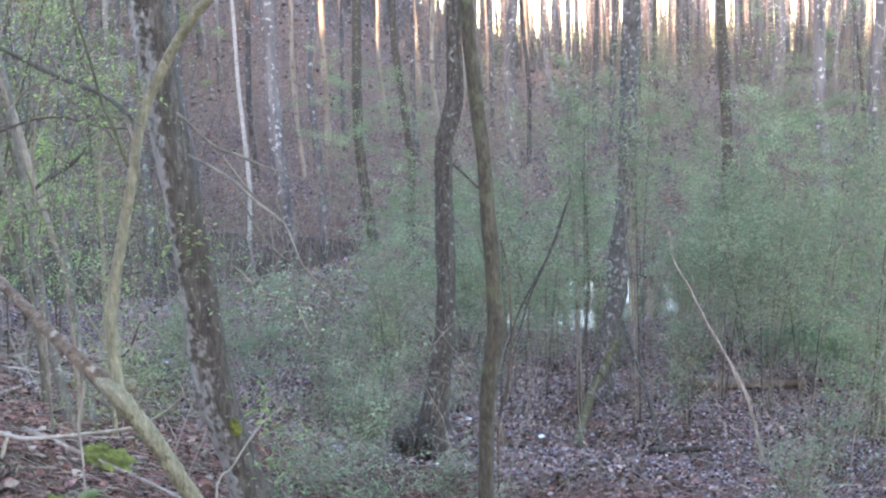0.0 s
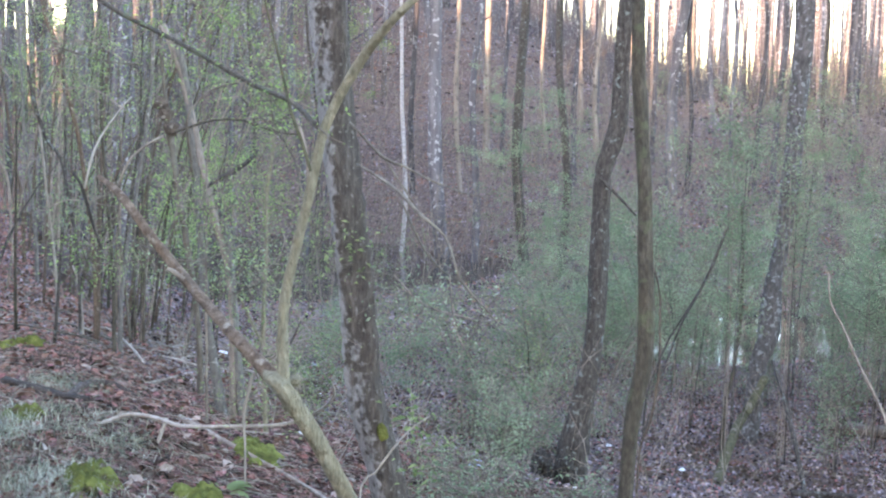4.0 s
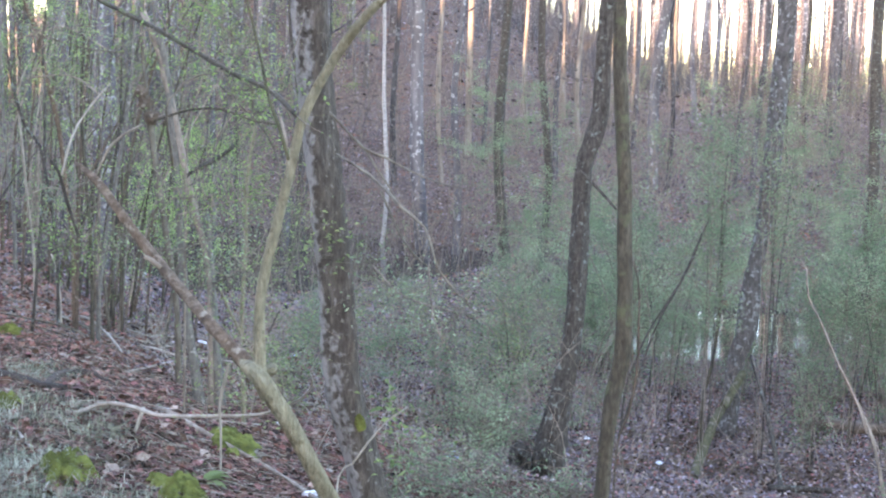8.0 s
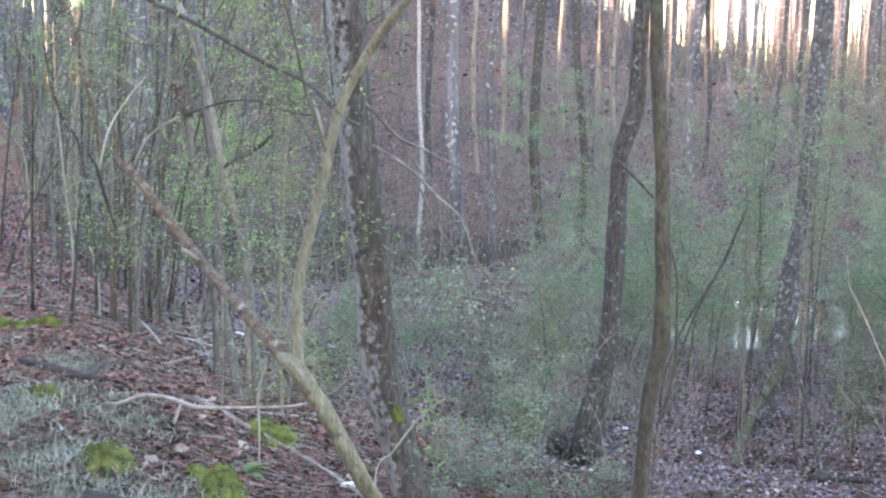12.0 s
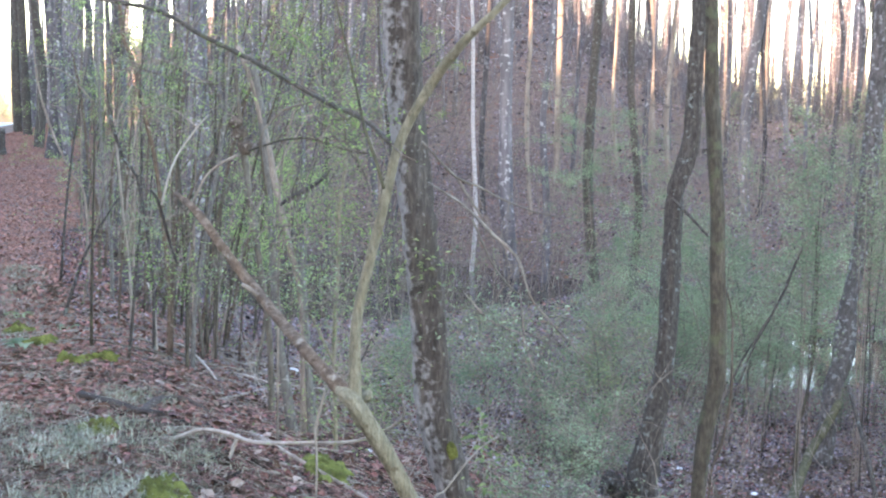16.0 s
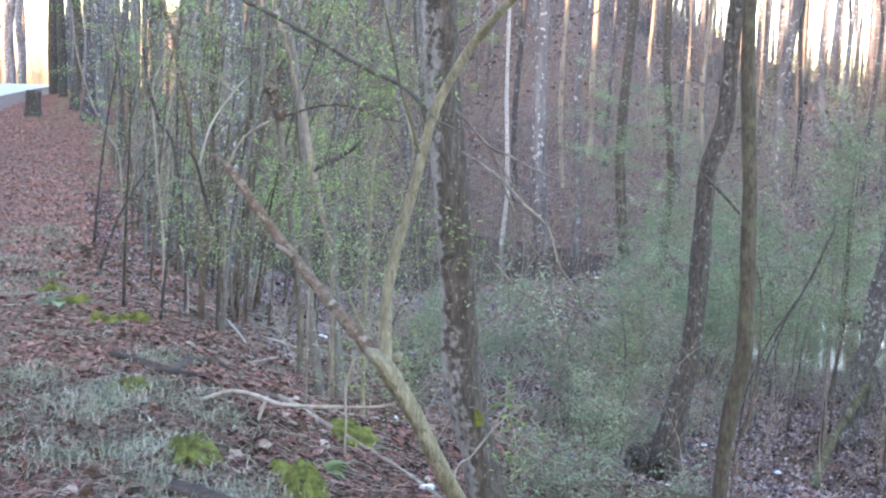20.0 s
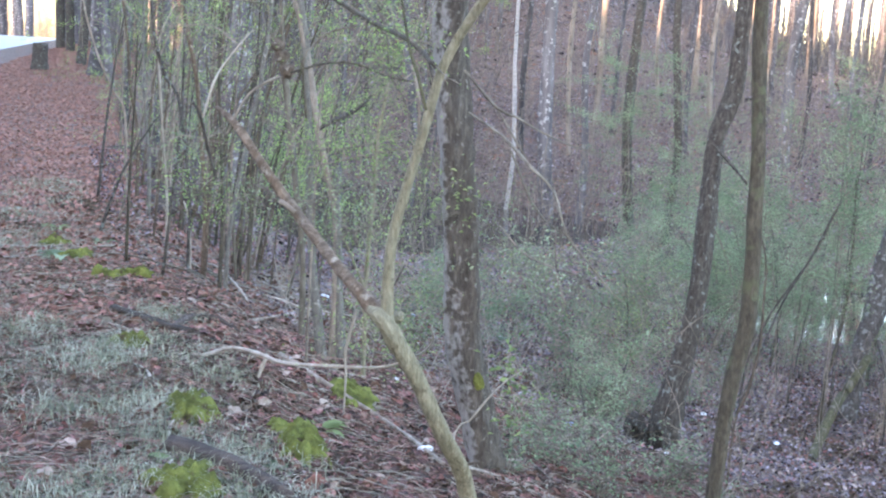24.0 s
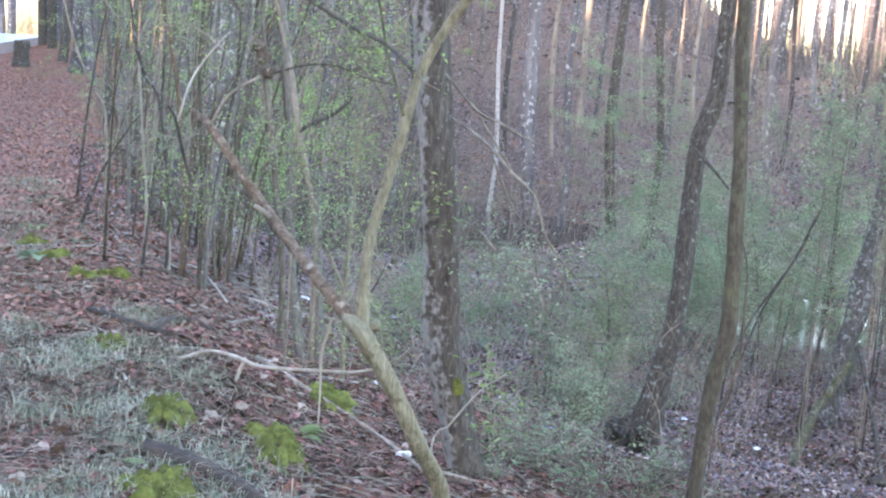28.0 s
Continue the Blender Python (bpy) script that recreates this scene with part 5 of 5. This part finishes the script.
leaf_haze("leafy_undergrowth", 16000, 3, 17, 10.5, 18.5, 0.15, 0.9, 0.024, M_LEAF_BLUE, "low green undergrowth of small leaves in the hollow", 90, 0.4, per=420)
leaf_haze("evergreen_undergrowth", 84000, -17, 4.5, 14.5, 22, 0.8, 2.7, 0.03, M_LEAF_BLUE, "bluish-green feathery undergrowth beyond the hollow floor", 92, 0.9, per=3000, fronds=40, gap=(-5.2, -0.8))
leaf_haze("spring_undergrowth", 30000, -17, 8, 15, 26, 1.2, 3.6, 0.028, M_LEAF_HAZE, "hazy fresh green undergrowth in the wood", 94, 0.9, per=1600, fronds=20, gap=(-5.2, -0.8))
leaf_haze("spring_undergrowth", 26000, -12, 8, 23, 34, 2.5, 5.5, 0.036, M_LEAF_HAZE, "hazy fresh leaves of tall saplings in the wood", 97, 1.0, per=1500, fronds=20)
leaf_haze("spring_undergrowth", 24000, -17, 4, 25, 38, 0.5, 3.2, 0.04, M_LEAF_HAZE, "pale green brush before the far trunks", 99, 1.0, per=900, fronds=20)
leaf_haze("thicket_undergrowth", 34000, 19.5, 29.5, 14, 32, 1.5, 6.0, 0.028, M_LEAF_LIGHT, "thin green haze of leaves in the thicket along the bank", 141, 0.9, least=1.2, per=700, fronds=16)
brush("undergrowth", fan(700, 28.5, 37, 120, 200, 151), 7.0, 0.15, 0.05, M_TWIG_DEAD, "far brush and saplings where the road runs out of sight", 152)
leaf_haze("thicket_undergrowth", 26000, 15, 29.5, 32, 62, 3.0, 9.0, 0.06, M_LEAF, "soft green leaves of the young wood along the road", 161, 1.4, least=3.0, per=700, fronds=20)
leaf_haze("far_undergrowth", 9000, -18, 3, 34, 60, 0.5, 2.5, 0.09, M_LEAF_HAZE, "green brush at the far edge of the wood", 98, 1.2, per=160)
leaf_haze("brown_undergrowth", 22000, -17, 25, 24, 48, 0.3, 2.4, 0.04, M_LITTER_FLOOR, "withered brown leaves hanging in the far brush", 96, 0.6, gap=(18.0, 20.7))

# ---- litter of leaves, grass and moss ----
def scatter_leaves(name, spots, size, mat, label, seed, tilt=0.45):
    rng = np.random.default_rng(seed)
    n = len(spots)
    a = rng.random(n) * 6.28
    h = np.column_stack([np.cos(a), np.sin(a), rng.normal(size=n) * tilt])
    h /= np.linalg.norm(h, axis=1)[:, None]
    w = np.cross(np.column_stack([rng.normal(size=n) * tilt, rng.normal(size=n) * tilt, np.ones(n)]), h)
    w /= np.linalg.norm(w, axis=1)[:, None]
    nrm = np.cross(h, w)
    s = (size * rng.uniform(0.4, 1.3, n))[:, None]
    c = np.column_stack([spots, ground_z(spots[:, 0], spots[:, 1]) + rng.random(n) * 0.035 + 0.008])
    curl = (rng.uniform(-0.1, 0.35, n))[:, None]
    wide = (rng.uniform(0.22, 0.42, n))[:, None]
    v = np.stack([c - h * s * 0.5 + nrm * s * curl * 0.5, c - h * s * 0.1 - w * s * wide + nrm * s * curl, c + h * s * 0.25 - w * s * wide * 0.8 + nrm * s * curl,
                  c + h * s * 0.5 + nrm * s * curl * 0.7, c + h * s * 0.25 + w * s * wide * 0.8 + nrm * s * curl, c - h * s * 0.1 + w * s * wide + nrm * s * curl], 1).reshape(-1, 3)
    b = np.arange(n)[:, None] * 6
    f = np.concatenate([b + [0, 1, 2, 3], b + [0, 3, 4, 5]], 1).reshape(-1, 4)
    return tagged(new(name, mesh(name, v, f, mat, smooth=False)), label, "leaf litter", kind="stuff")


near = fan(90000, -17, 37, 2.6, 9, 101)
near = near[near @ V > -2.3]
near = near[(near @ V > 0.7) | (RNG.random(len(near)) < 0.55)]
scatter_leaves("leaf_litter", near[::3], 0.042, M_LITTER, "dead brown leaves covering the bank", 102)
damp = np.delete(near, np.s_[::3], 0)
scatter_leaves("leaf_litter", damp[damp @ V > 0.35], 0.044, M_LITTER_DARK, "dark wet dead leaves under the paler ones", 142)
mid = fan(150000, -17, 30, 9, 19, 103)
mid = mid[mid @ V > 0.4]
scatter_leaves("leaf_litter", mid[::3], 0.037, M_LITTER, "dead brown leaves on the hollow floor", 104)
scatter_leaves("leaf_litter", np.delete(mid, np.s_[::3], 0), 0.037, M_LITTER_FLOOR, "dead mauve-grey leaves on the hollow floor", 145)
far = fan(90000, -18, 27, 19, 48, 105)
far = far[far @ V > 1.5]
scatter_leaves("leaf_litter", far[::6], 0.08, M_LITTER_RED, "russet fallen leaves on the far slope", 106)
scatter_leaves("leaf_litter", np.delete(far, np.s_[::6], 0), 0.085, M_LITTER_FLOOR, "grey-brown fallen leaves on the far slope", 109)
far = fan(30000, -18, 22, 48, 105, 137)
far = far[far @ V > 4]
scatter_leaves("leaf_litter", far, 0.22, M_LITTER_FLOOR, "brown fallen leaves on the distant slope", 138)
red = RNG.uniform((7.5, -2.3), (76, 1.5), (130000, 2))
red[:, 0] = 7.5 + (red[:, 0] - 7.5) ** 1.5 / 68.5 ** 0.5
red = red[:, :1] * U + (red[:, 1:] + swing(red[:, :1])) * V
scatter_leaves("leaf_litter", red, 0.045, M_LITTER_RED, "red-brown leaf litter along the road shoulder", 107)
some = RNG.uniform((2.5, -1.5), (12, 3.5), (7000, 2))
scatter_leaves("leaf_litter", some[:, :1] * U + some[:, 1:] * V, 0.065, M_LITTER_RUST, "scattered russet oak leaves on the bank", 108, 0.6)
pale = fan(1000, -17, 36, 3, 9, 131)
scatter_leaves("leaf_litter", pale[pale @ V > -1.8], 0.075, M_LITTER_PALE, "pale tan oak leaves scattered on the bank", 132, 0.7)
pale = fan(7000, -17, 22, 9, 16, 133)
scatter_leaves("leaf_litter", pale[pale @ V > 1.0], 0.045, M_LITTER_PALE, "pale bleached leaves on the hollow floor", 134, 0.8)
dark = fan(30000, -17, 36, 3, 14, 135)
dark = dark[wavy(dark[:, 0], dark[:, 1], 1.3, 77) > 0.22]
scatter_leaves("leaf_litter", dark[dark @ V > -1.8], 0.06, M_BARK_BRANCH, "wet dark rotting leaves", 136, 0.7)


def straw(name, spots, length, mat, label, seed):
    """Broken stalks, needles and leaf stems lying loose on the ground."""
    rng = np.random.default_rng(seed)
    n = len(spots)
    a, l = rng.random(n) * 6.28, length * rng.uniform(0.3, 1.3, n)
    d = np.column_stack([np.cos(a), np.sin(a)]) * l[:, None]
    s = np.column_stack([spots, ground_z(spots[:, 0], spots[:, 1]) + rng.uniform(0.012, 0.05, n)])
    e = np.column_stack([spots + d, ground_z(spots[:, 0] + d[:, 0], spots[:, 1] + d[:, 1]) + rng.uniform(0.012, 0.06, n)])
    return tagged(new(name, mesh(name, *sprays(s, e, 0.0022, 0.0012, 0.08), mat)), label, "leaf litter", kind="stuff")


near = fan(34000, -17, 37, 3, 9.5, 114)
straw("ground_straw", near[near @ V > -2.2], 0.16, M_STRAW, "broken stalks and needles on the leafy bank", 115)
near = fan(7000, 6, 33, 3.4, 12, 116)
straw("ground_straw", near[near @ V > -0.5], 0.22, M_TWIG_DEAD, "bleached bits of twig on the leafy bank", 117)


def grass(name, n_tufts, per, u0, u1, v0, v1, length, label, seed):
    rng = np.random.default_rng(seed)
    hub = rng.uniform((u0, v0), (u1, v1), (n_tufts * 5, 2))
    keep = wavy(hub[:, 0], hub[:, 1], 0.62, 31) > 0.12
    hub = hub[keep][:n_tufts]
    xy = np.repeat(hub[:, :1] * U + hub[:, 1:] * V, per, 0)
    n = len(xy)
    xy = xy + rng.normal(size=(n, 2)) * 0.1
    base = np.column_stack([xy, ground_z(xy[:, 0], xy[:, 1])])
    a = rng.random(n) * 6.28
    l = length * rng.uniform(0.5, 1.4, n)
    out = np.column_stack([np.cos(a), np.sin(a), 0 * a]) * (l * rng.uniform(0.3, 0.9, n))[:, None]
    side = np.column_stack([-np.sin(a), np.cos(a), 0 * a]) * 0.0018
    mid = base + out * 0.4 + np.column_stack([0 * a, 0 * a, l * 0.5])
    tip = base + out + np.column_stack([0 * a, 0 * a, l * rng.uniform(0.35, 0.75, n)])
    v = np.stack([base - side, base + side, mid + side * 0.8, mid - side * 0.8, tip], 1).reshape(-1, 3)
    b = np.arange(n)[:, None] * 5
    me = bpy.data.meshes.new(name)
    me.from_pydata(v.tolist(), [], np.concatenate([b + [0, 1, 2], b + [0, 2, 3], b + [3, 2, 4]], 1).reshape(-1, 3).tolist())
    me.materials.append(M_GRASS)
    return tagged(new(name, me), label, "grass", kind="stuff")


grass("grass", 640, 60, 2.8, 8, -2.4, 0.85, 0.115, "grey-green grass tufts on the road shoulder", 111)
grass("grass", 460, 46, 7.5, 15, -2.4, 0.15, 0.085, "sparse pale grass farther along the shoulder", 112)


MOSS = [(-4.85, 8.35), (-4.34, 7.82), (-4.2, 8.0), (-2.48, 5.2), (-1.97, 5.2), (-2.04, 4.23), (-1.86, 4.95), (-5.3, 8.77), (-2.2, 6.54),
    (-3.25, 6.11)]
MOSS_SIZE = [(0.16, 0.16), (0.2, 0.15), (0.16, 0.12), (0.17, 0.42), (0.2, 0.42), (0.22, 0.3), (0.14, 0.3), (0.14, 0.14), (0.18, 0.4), (0.15, 0.2)]
for k, ((x, y), (w, l)) in enumerate(zip(MOSS, MOSS_SIZE)):
    a = math.atan2(y, x)
    v, f, rings, turns = [], [], 12, 40
    for q in range(rings + 1):
        for s in range(turns):
            b = 2 * math.pi * s / turns
            edge = 1 + 0.8 * noise.noise(Vector((math.cos(b) * 1.3 + k * 5, math.sin(b) * 1.3, 0))) + 0.45 * noise.noise(Vector((math.cos(b) * 4, math.sin(b) * 4, k * 3)))
            d = q / rings * edge
            px, py = x + math.cos(a) * l * 0.7 * d * math.cos(b) - math.sin(a) * w * 0.7 * d * math.sin(b), y + math.sin(a) * l * 0.7 * d * math.cos(b) + math.cos(a) * w * 0.7 * d * math.sin(b)
            lump = 0.03 * noise.noise(Vector((px * 14, py * 14, 0))) + 0.016 * noise.noise(Vector((px * 40, py * 40, 3)))
            v.append((px, py, float(ground_z(px, py)) + (0.09 + 1.6 * lump) * math.sqrt(max(0, 1 - (q / rings) ** 3)) - 0.01))
    for q in range(rings):
        for s in range(turns):
            f.append([q * turns + s, (q + 1) * turns + s, (q + 1) * turns + (s + 1) % turns, q * turns + (s + 1) % turns])
    tagged(new("moss_patch", mesh("moss_patch", v, f, M_MOSS)), "bright yellow-green cushion of moss on the bank", "moss", "moss patches")


def rosette(x, y, size, count, mat, label, seed):
    """A low plant of broad pointed leaves spreading from its crown."""
    rng = np.random.default_rng(seed)
    g = float(ground_z(x, y))
    thing = new("plant")
    thing.location = (x, y, g)
    for k in range(count):
        a, l = k * 2.4 + rng.random() * 0.4, size * rng.uniform(0.6, 1.1)
        up = rng.uniform(0.3, 0.9)
        rows, v, f = 6, [], []
        for q in range(rows + 1):
            t = q / rows
            w = l * 0.2 * math.sin(math.pi * min(0.98, t * 0.92 + 0.06))
            d, z = l * t, l * up * (t - 0.75 * t * t)
            for sgn in (-1, 0, 1):
                v.append((math.cos(a) * d - math.sin(a) * w * sgn, math.sin(a) * d + math.cos(a) * w * sgn, 0.01 + z + abs(sgn) * w * 0.35))
        for q in range(rows):
            for s in (0, 1):
                f.append([q * 3 + s, q * 3 + s + 1, q * 3 + s + 4, q * 3 + s + 3])
        part("leaf", mesh("leaf", v, f, mat), thing)
    return tagged(thing, label, "plant", "low plants on the bank")


PLANTS = [(-4.92, 8.25), (-2.03, 5.57), (-1.86, 4.72), (-2.19, 4.48), (-5.1, 9.1), (-5.68, 9.42)]
for k, (x, y) in enumerate(PLANTS):
    rosette(x, y, (0.24, 0.16, 0.13, 0.14, 0.13, 0.15)[k], 11, (M_LEAF_BLUE, M_LEAF)[k % 2], "low broad-leaved green plant among dead leaves", 120 + k)

# low bluish brambles under the main tree
for k, (x, y, w, h) in enumerate(((-1.3, 7.3, 0.3, 0.4), (-1.42, 8.2, 0.3, 0.4), (-1.2, 8.1, 0.3, 0.35), (-1.1, 6.9, 0.28, 0.3), (-0.68, 8.0, 0.32, 0.42))):
    bush(x, y, w, h, 230, 0.03, (M_LEAF_BLUE, M_LEAF)[k == 1], "low bluish bramble at the foot of the bank", 140 + k * 9, 6, "bramble", "brambles under the trees")

for k, (x, y, w, h) in enumerate(((-1.24, 7.2, 0.26, 0.3), (-0.62, 7.25, 0.24, 0.34), (-1.24, 6.1, 0.22, 0.26), (-0.84, 6.6, 0.26, 0.3), (-0.94, 7.6, 0.28, 0.36), (-0.35, 7.6, 0.2, 0.22))):
    bush(x, y, w, h, 330, 0.021, (M_LEAF_BLUE, M_LEAF_HAZE)[k % 2], "low fine-leaved bramble trailing over dead leaves", 240 + k * 9, 7, "bramble", "brambles under the trees")

# ---- sticks and logs ----
def lying(name, spots, radius, mat, label, category, seed, lift=0.6, group="", arch=0.0):
    n = len(spots)
    line = [(x, y, float(ground_z(x, y)) + 0.028 + radius * lift + arch * math.sin(math.pi * k / max(1, n - 1)), radius * (1 - 0.5 * k / n)) for k, (x, y) in enumerate(spots)]
    ob = new(name, mesh(name, *tube(line, 8, 0.08, 0.22, seed), mat))
    return tagged(ob, label, category, group)


LONG_STICK = [(-2.72, 6.81), (-2.32, 6.49), (-1.94, 6.28), (-1.66, 5.96), (-1.43, 5.54)]
PALE_STICK = [(-4.63, 9.88), (-4.42, 9.74), (-3.88, 8.96), (-3.49, 8.28)]
PALE_STICK_B = [(-4.56, 9.32), (-4.42, 9.34)]
PALE_STICK_C = [(-4.4, 8.31), (-4.44, 8.99)]
DARK_STICK = [(-3.75, 6.83), (-3.51, 6.74), (-3.3, 6.62), (-3.12, 6.55)]
DARK_STICK_B = [(-3.27, 6.59), (-3.4, 7.13), (-3.31, 7.28), (-3.16, 7.28)]
STICK_E = [(-3.42, 8), (-3.5, 8.98)]
DARK_LOG = [(-2.3, 4.62), (-2.18, 4.6), (-1.98, 4.5), (-1.79, 4.36), (-1.62, 4.2)]
LOG_A = [(1.53, 14.22), (1.98, 14.27), (2.78, 14.63)]
LOG_B = [(1.48, 15.86), (1.95, 15.95)]
LOG_C = [(0.82, 10.9), (1.31, 10.79)]
lying("stick", LONG_STICK, 0.016, M_TWIG, "long grey stick lying down the leafy bank", "stick", 150, 1.5)
lying("stick", PALE_STICK, 0.01, M_TWIG_DEAD, "curved bleached stick on the bank", "stick", 151, 1.2, "", 0.05)
lying("stick", PALE_STICK_B, 0.012, M_TWIG_DEAD, "short bleached stick on dead leaves", "stick", 152)
lying("stick", PALE_STICK_C, 0.01, M_TWIG_DEAD, "thin pale stick among dead leaves", "stick", 153)
lying("stick", DARK_STICK, 0.03, M_ROTTEN, "dark rotting branch half sunk in leaves", "stick", 154)
lying("stick", DARK_STICK_B, 0.026, M_ROTTEN, "dark bowed branch on the bank", "stick", 155, 0.2, "", 0.02)
lying("stick", STICK_E, 0.012, M_TWIG, "thin brown stick on the bank", "stick", 156)
lying("log", DARK_LOG, 0.042, M_ROTTEN, "dark mossy rotting log among grass", "log", 157, 0.6)
lying("log", LOG_A, 0.075, M_LOG, "pale fallen log on the hollow floor", "log", 158)
lying("log", LOG_B, 0.06, M_LOG, "short pale fallen log", "log", 159)
lying("log", LOG_C, 0.03, M_BARK_DARK, "dark fallen branch on dead leaves", "log", 160)
rng = np.random.default_rng(170)
for k in range(280):
    u, v = (rng.uniform(3.4, 11), rng.uniform(0.1, 3.2)) if k < 220 else (rng.uniform(6, 15), rng.uniform(2.5, 8.5))
    x, y = u * U + v * V
    a, l = rng.random() * 6.28, rng.uniform(0.15, 0.75)
    d = np.array([math.cos(a), math.sin(a)]) * l
    bend = np.array([-d[1], d[0]]) * rng.normal() * 0.15
    spots = [(x, y), tuple(np.array((x, y)) + d * 0.5 + bend), tuple(np.array((x, y)) + d)]
    lying("twig", spots, rng.uniform(0.003, 0.009), (M_TWIG, M_TWIG_DEAD, M_BARK_BRANCH)[k % 3],
          ("fallen grey twig on dead leaves", "bleached fallen twig on dead leaves", "dark fallen twig on dead leaves")[k % 3], "twig", 171 + k, 1.4, "fallen twigs")
rng = np.random.default_rng(180)
for k in range(120):
    u, v = rng.uniform(5.6, 13), rng.uniform(0.35, 2.6)
    x, y = u * U + v * V
    a, l = rng.normal() * 0.9 - 0.6, rng.uniform(0.35, 1.3)
    d = np.array([math.cos(a), math.sin(a)]) * l
    lift, w = (rng.uniform(0.0, 0.2) if k % 3 and v > 1.0 and u > 8.5 else 0.0) * l, rng.uniform(0.003, 0.0095)
    line = []
    for q in range(5):
        s = q / 4
        p = np.array((x, y)) + d * s + np.array([-d[1], d[0]]) * (0.12 * math.sin(3 * s + k) + 0.04 * rng.normal())
        line.append((p[0], p[1], float(ground_z(p[0], p[1])) + 0.03 + lift * s, w * (1.1 - 0.7 * s)))
    ob = new("stick", mesh("stick", *tube(line, 6, 0.06, 0.2, 900 + k), (M_TWIG_DEAD, M_TWIG, M_BARK_BRANCH, M_TWIG)[k % 4]))
    tagged(ob, ("bleached crooked stick on the leafy bank", "grey crooked stick on the leafy bank", "dark rotting stick on the leafy bank", "grey crooked stick on the leafy bank")[k % 4], "stick", "sticks on the bank")
ROAD_STUMP = [(-20.9, 33.84)]
x, y = ROAD_STUMP[0]
limb_thing("stump", [[(x, y, float(ground_z(x, y)) + 0.75, 0.2), (x, y, float(ground_z(x, y)) + 0.3, 0.22), (x, y, float(ground_z(x, y)), 0.27)]], M_BARK_DARK, "grey cut stump beside the road", "stump", 380, 12)

# ---- rubbish ----
LITTER = [(-3.78, 10.53), (-2.34, 7.79), (-1.59, 5.92), (-0.69, 11.71), (-2.27, 14.72), (-1.47, 9.13), (-0.82, 9.8), (-0.05, 11.35), (-1.47, 9.23),
    (-2.83, 9.99), (-4.04, 14.07), (3.16, 15.18), (-12.16, 22.59), (-13.19, 26.25), (-5.02, 11.92), (-2.69, 6.85)]


def can(x, y, r, l, a, mat, label):
    """A crushed drink can lying on its side, with a rim at both ends."""
    thing = new("can")
    rng = np.random.default_rng(int(abs(x * 100)))
    prof = [(0.0, 0.0), (r * 0.8, 0.0), (r * 0.85, 0.004), (r, 0.012), (r, l - 0.014), (r * 0.82, l - 0.004), (r * 0.78, l), (0.0, l - 0.004)]
    n, v, f = 14, [], []
    for q, (rr, h) in enumerate(prof):
        for s in range(n):
            b = 2 * math.pi * s / n
            dent = 1 - 0.35 * max(0, math.cos(b - 1.2)) ** 3 * math.sin(math.pi * h / l)
            v.append((rr * math.cos(b) * dent, h, rr * math.sin(b) * dent))
    for q in range(len(prof) - 1):
        for s in range(n):
            f.append([q * n + s, (q + 1) * n + s, (q + 1) * n + (s + 1) % n, q * n + (s + 1) % n])
    thing.matrix_world = pose(x, y, float(ground_z(x, y)) + r * 0.9 + 0.03, rng.uniform(-12, 12), 0, a)
    part("can_body", mesh("can_body", v, f, mat), thing)
    return tagged(thing, label, "can", "rubbish on the bank")


def scrap(x, y, size, mat, label, seed, name="plastic_scrap"):
    """A crumpled piece of thin plastic."""
    bm = bmesh.new()
    bmesh.ops.create_icosphere(bm, subdivisions=3, radius=size)
    for p in bm.verts:
        c = p.co.normalized()
        p.co = c * size * (0.75 + 0.5 * noise.noise(c * 2.2 + Vector((seed, 0, 0))) + 0.25 * abs(noise.noise(c * 6)))
        p.co.z *= 0.5
    me = bpy.data.meshes.new(name)
    bm.to_mesh(me)
    bm.free()
    me.materials.append(mat)
    ob = new(name, me)
    ob.location = (x, y, float(ground_z(x, y)) + size * 0.3 + 0.03)
    return tagged(ob, label, "rubbish", "rubbish on the bank")


for k, (x, y) in enumerate(LITTER):
    d = math.hypot(x, y)
    if k in (0, 2, 13):
        can(x, y, 0.024, 0.07, 70 + 40 * k, M_WHITE, "crushed white drink can lying on dead leaves")
    else:
        scrap(x, y, (0.045 if k in (5, 8) else 0.026) * (1 + d * 0.012), M_BLUE if k in (5, 8, 10, 11, 14) else M_WHITE,
              "scrap of pale blue plastic on dead leaves" if k in (5, 8, 10, 11, 14) else "scrap of white plastic on dead leaves", k * 1.7)
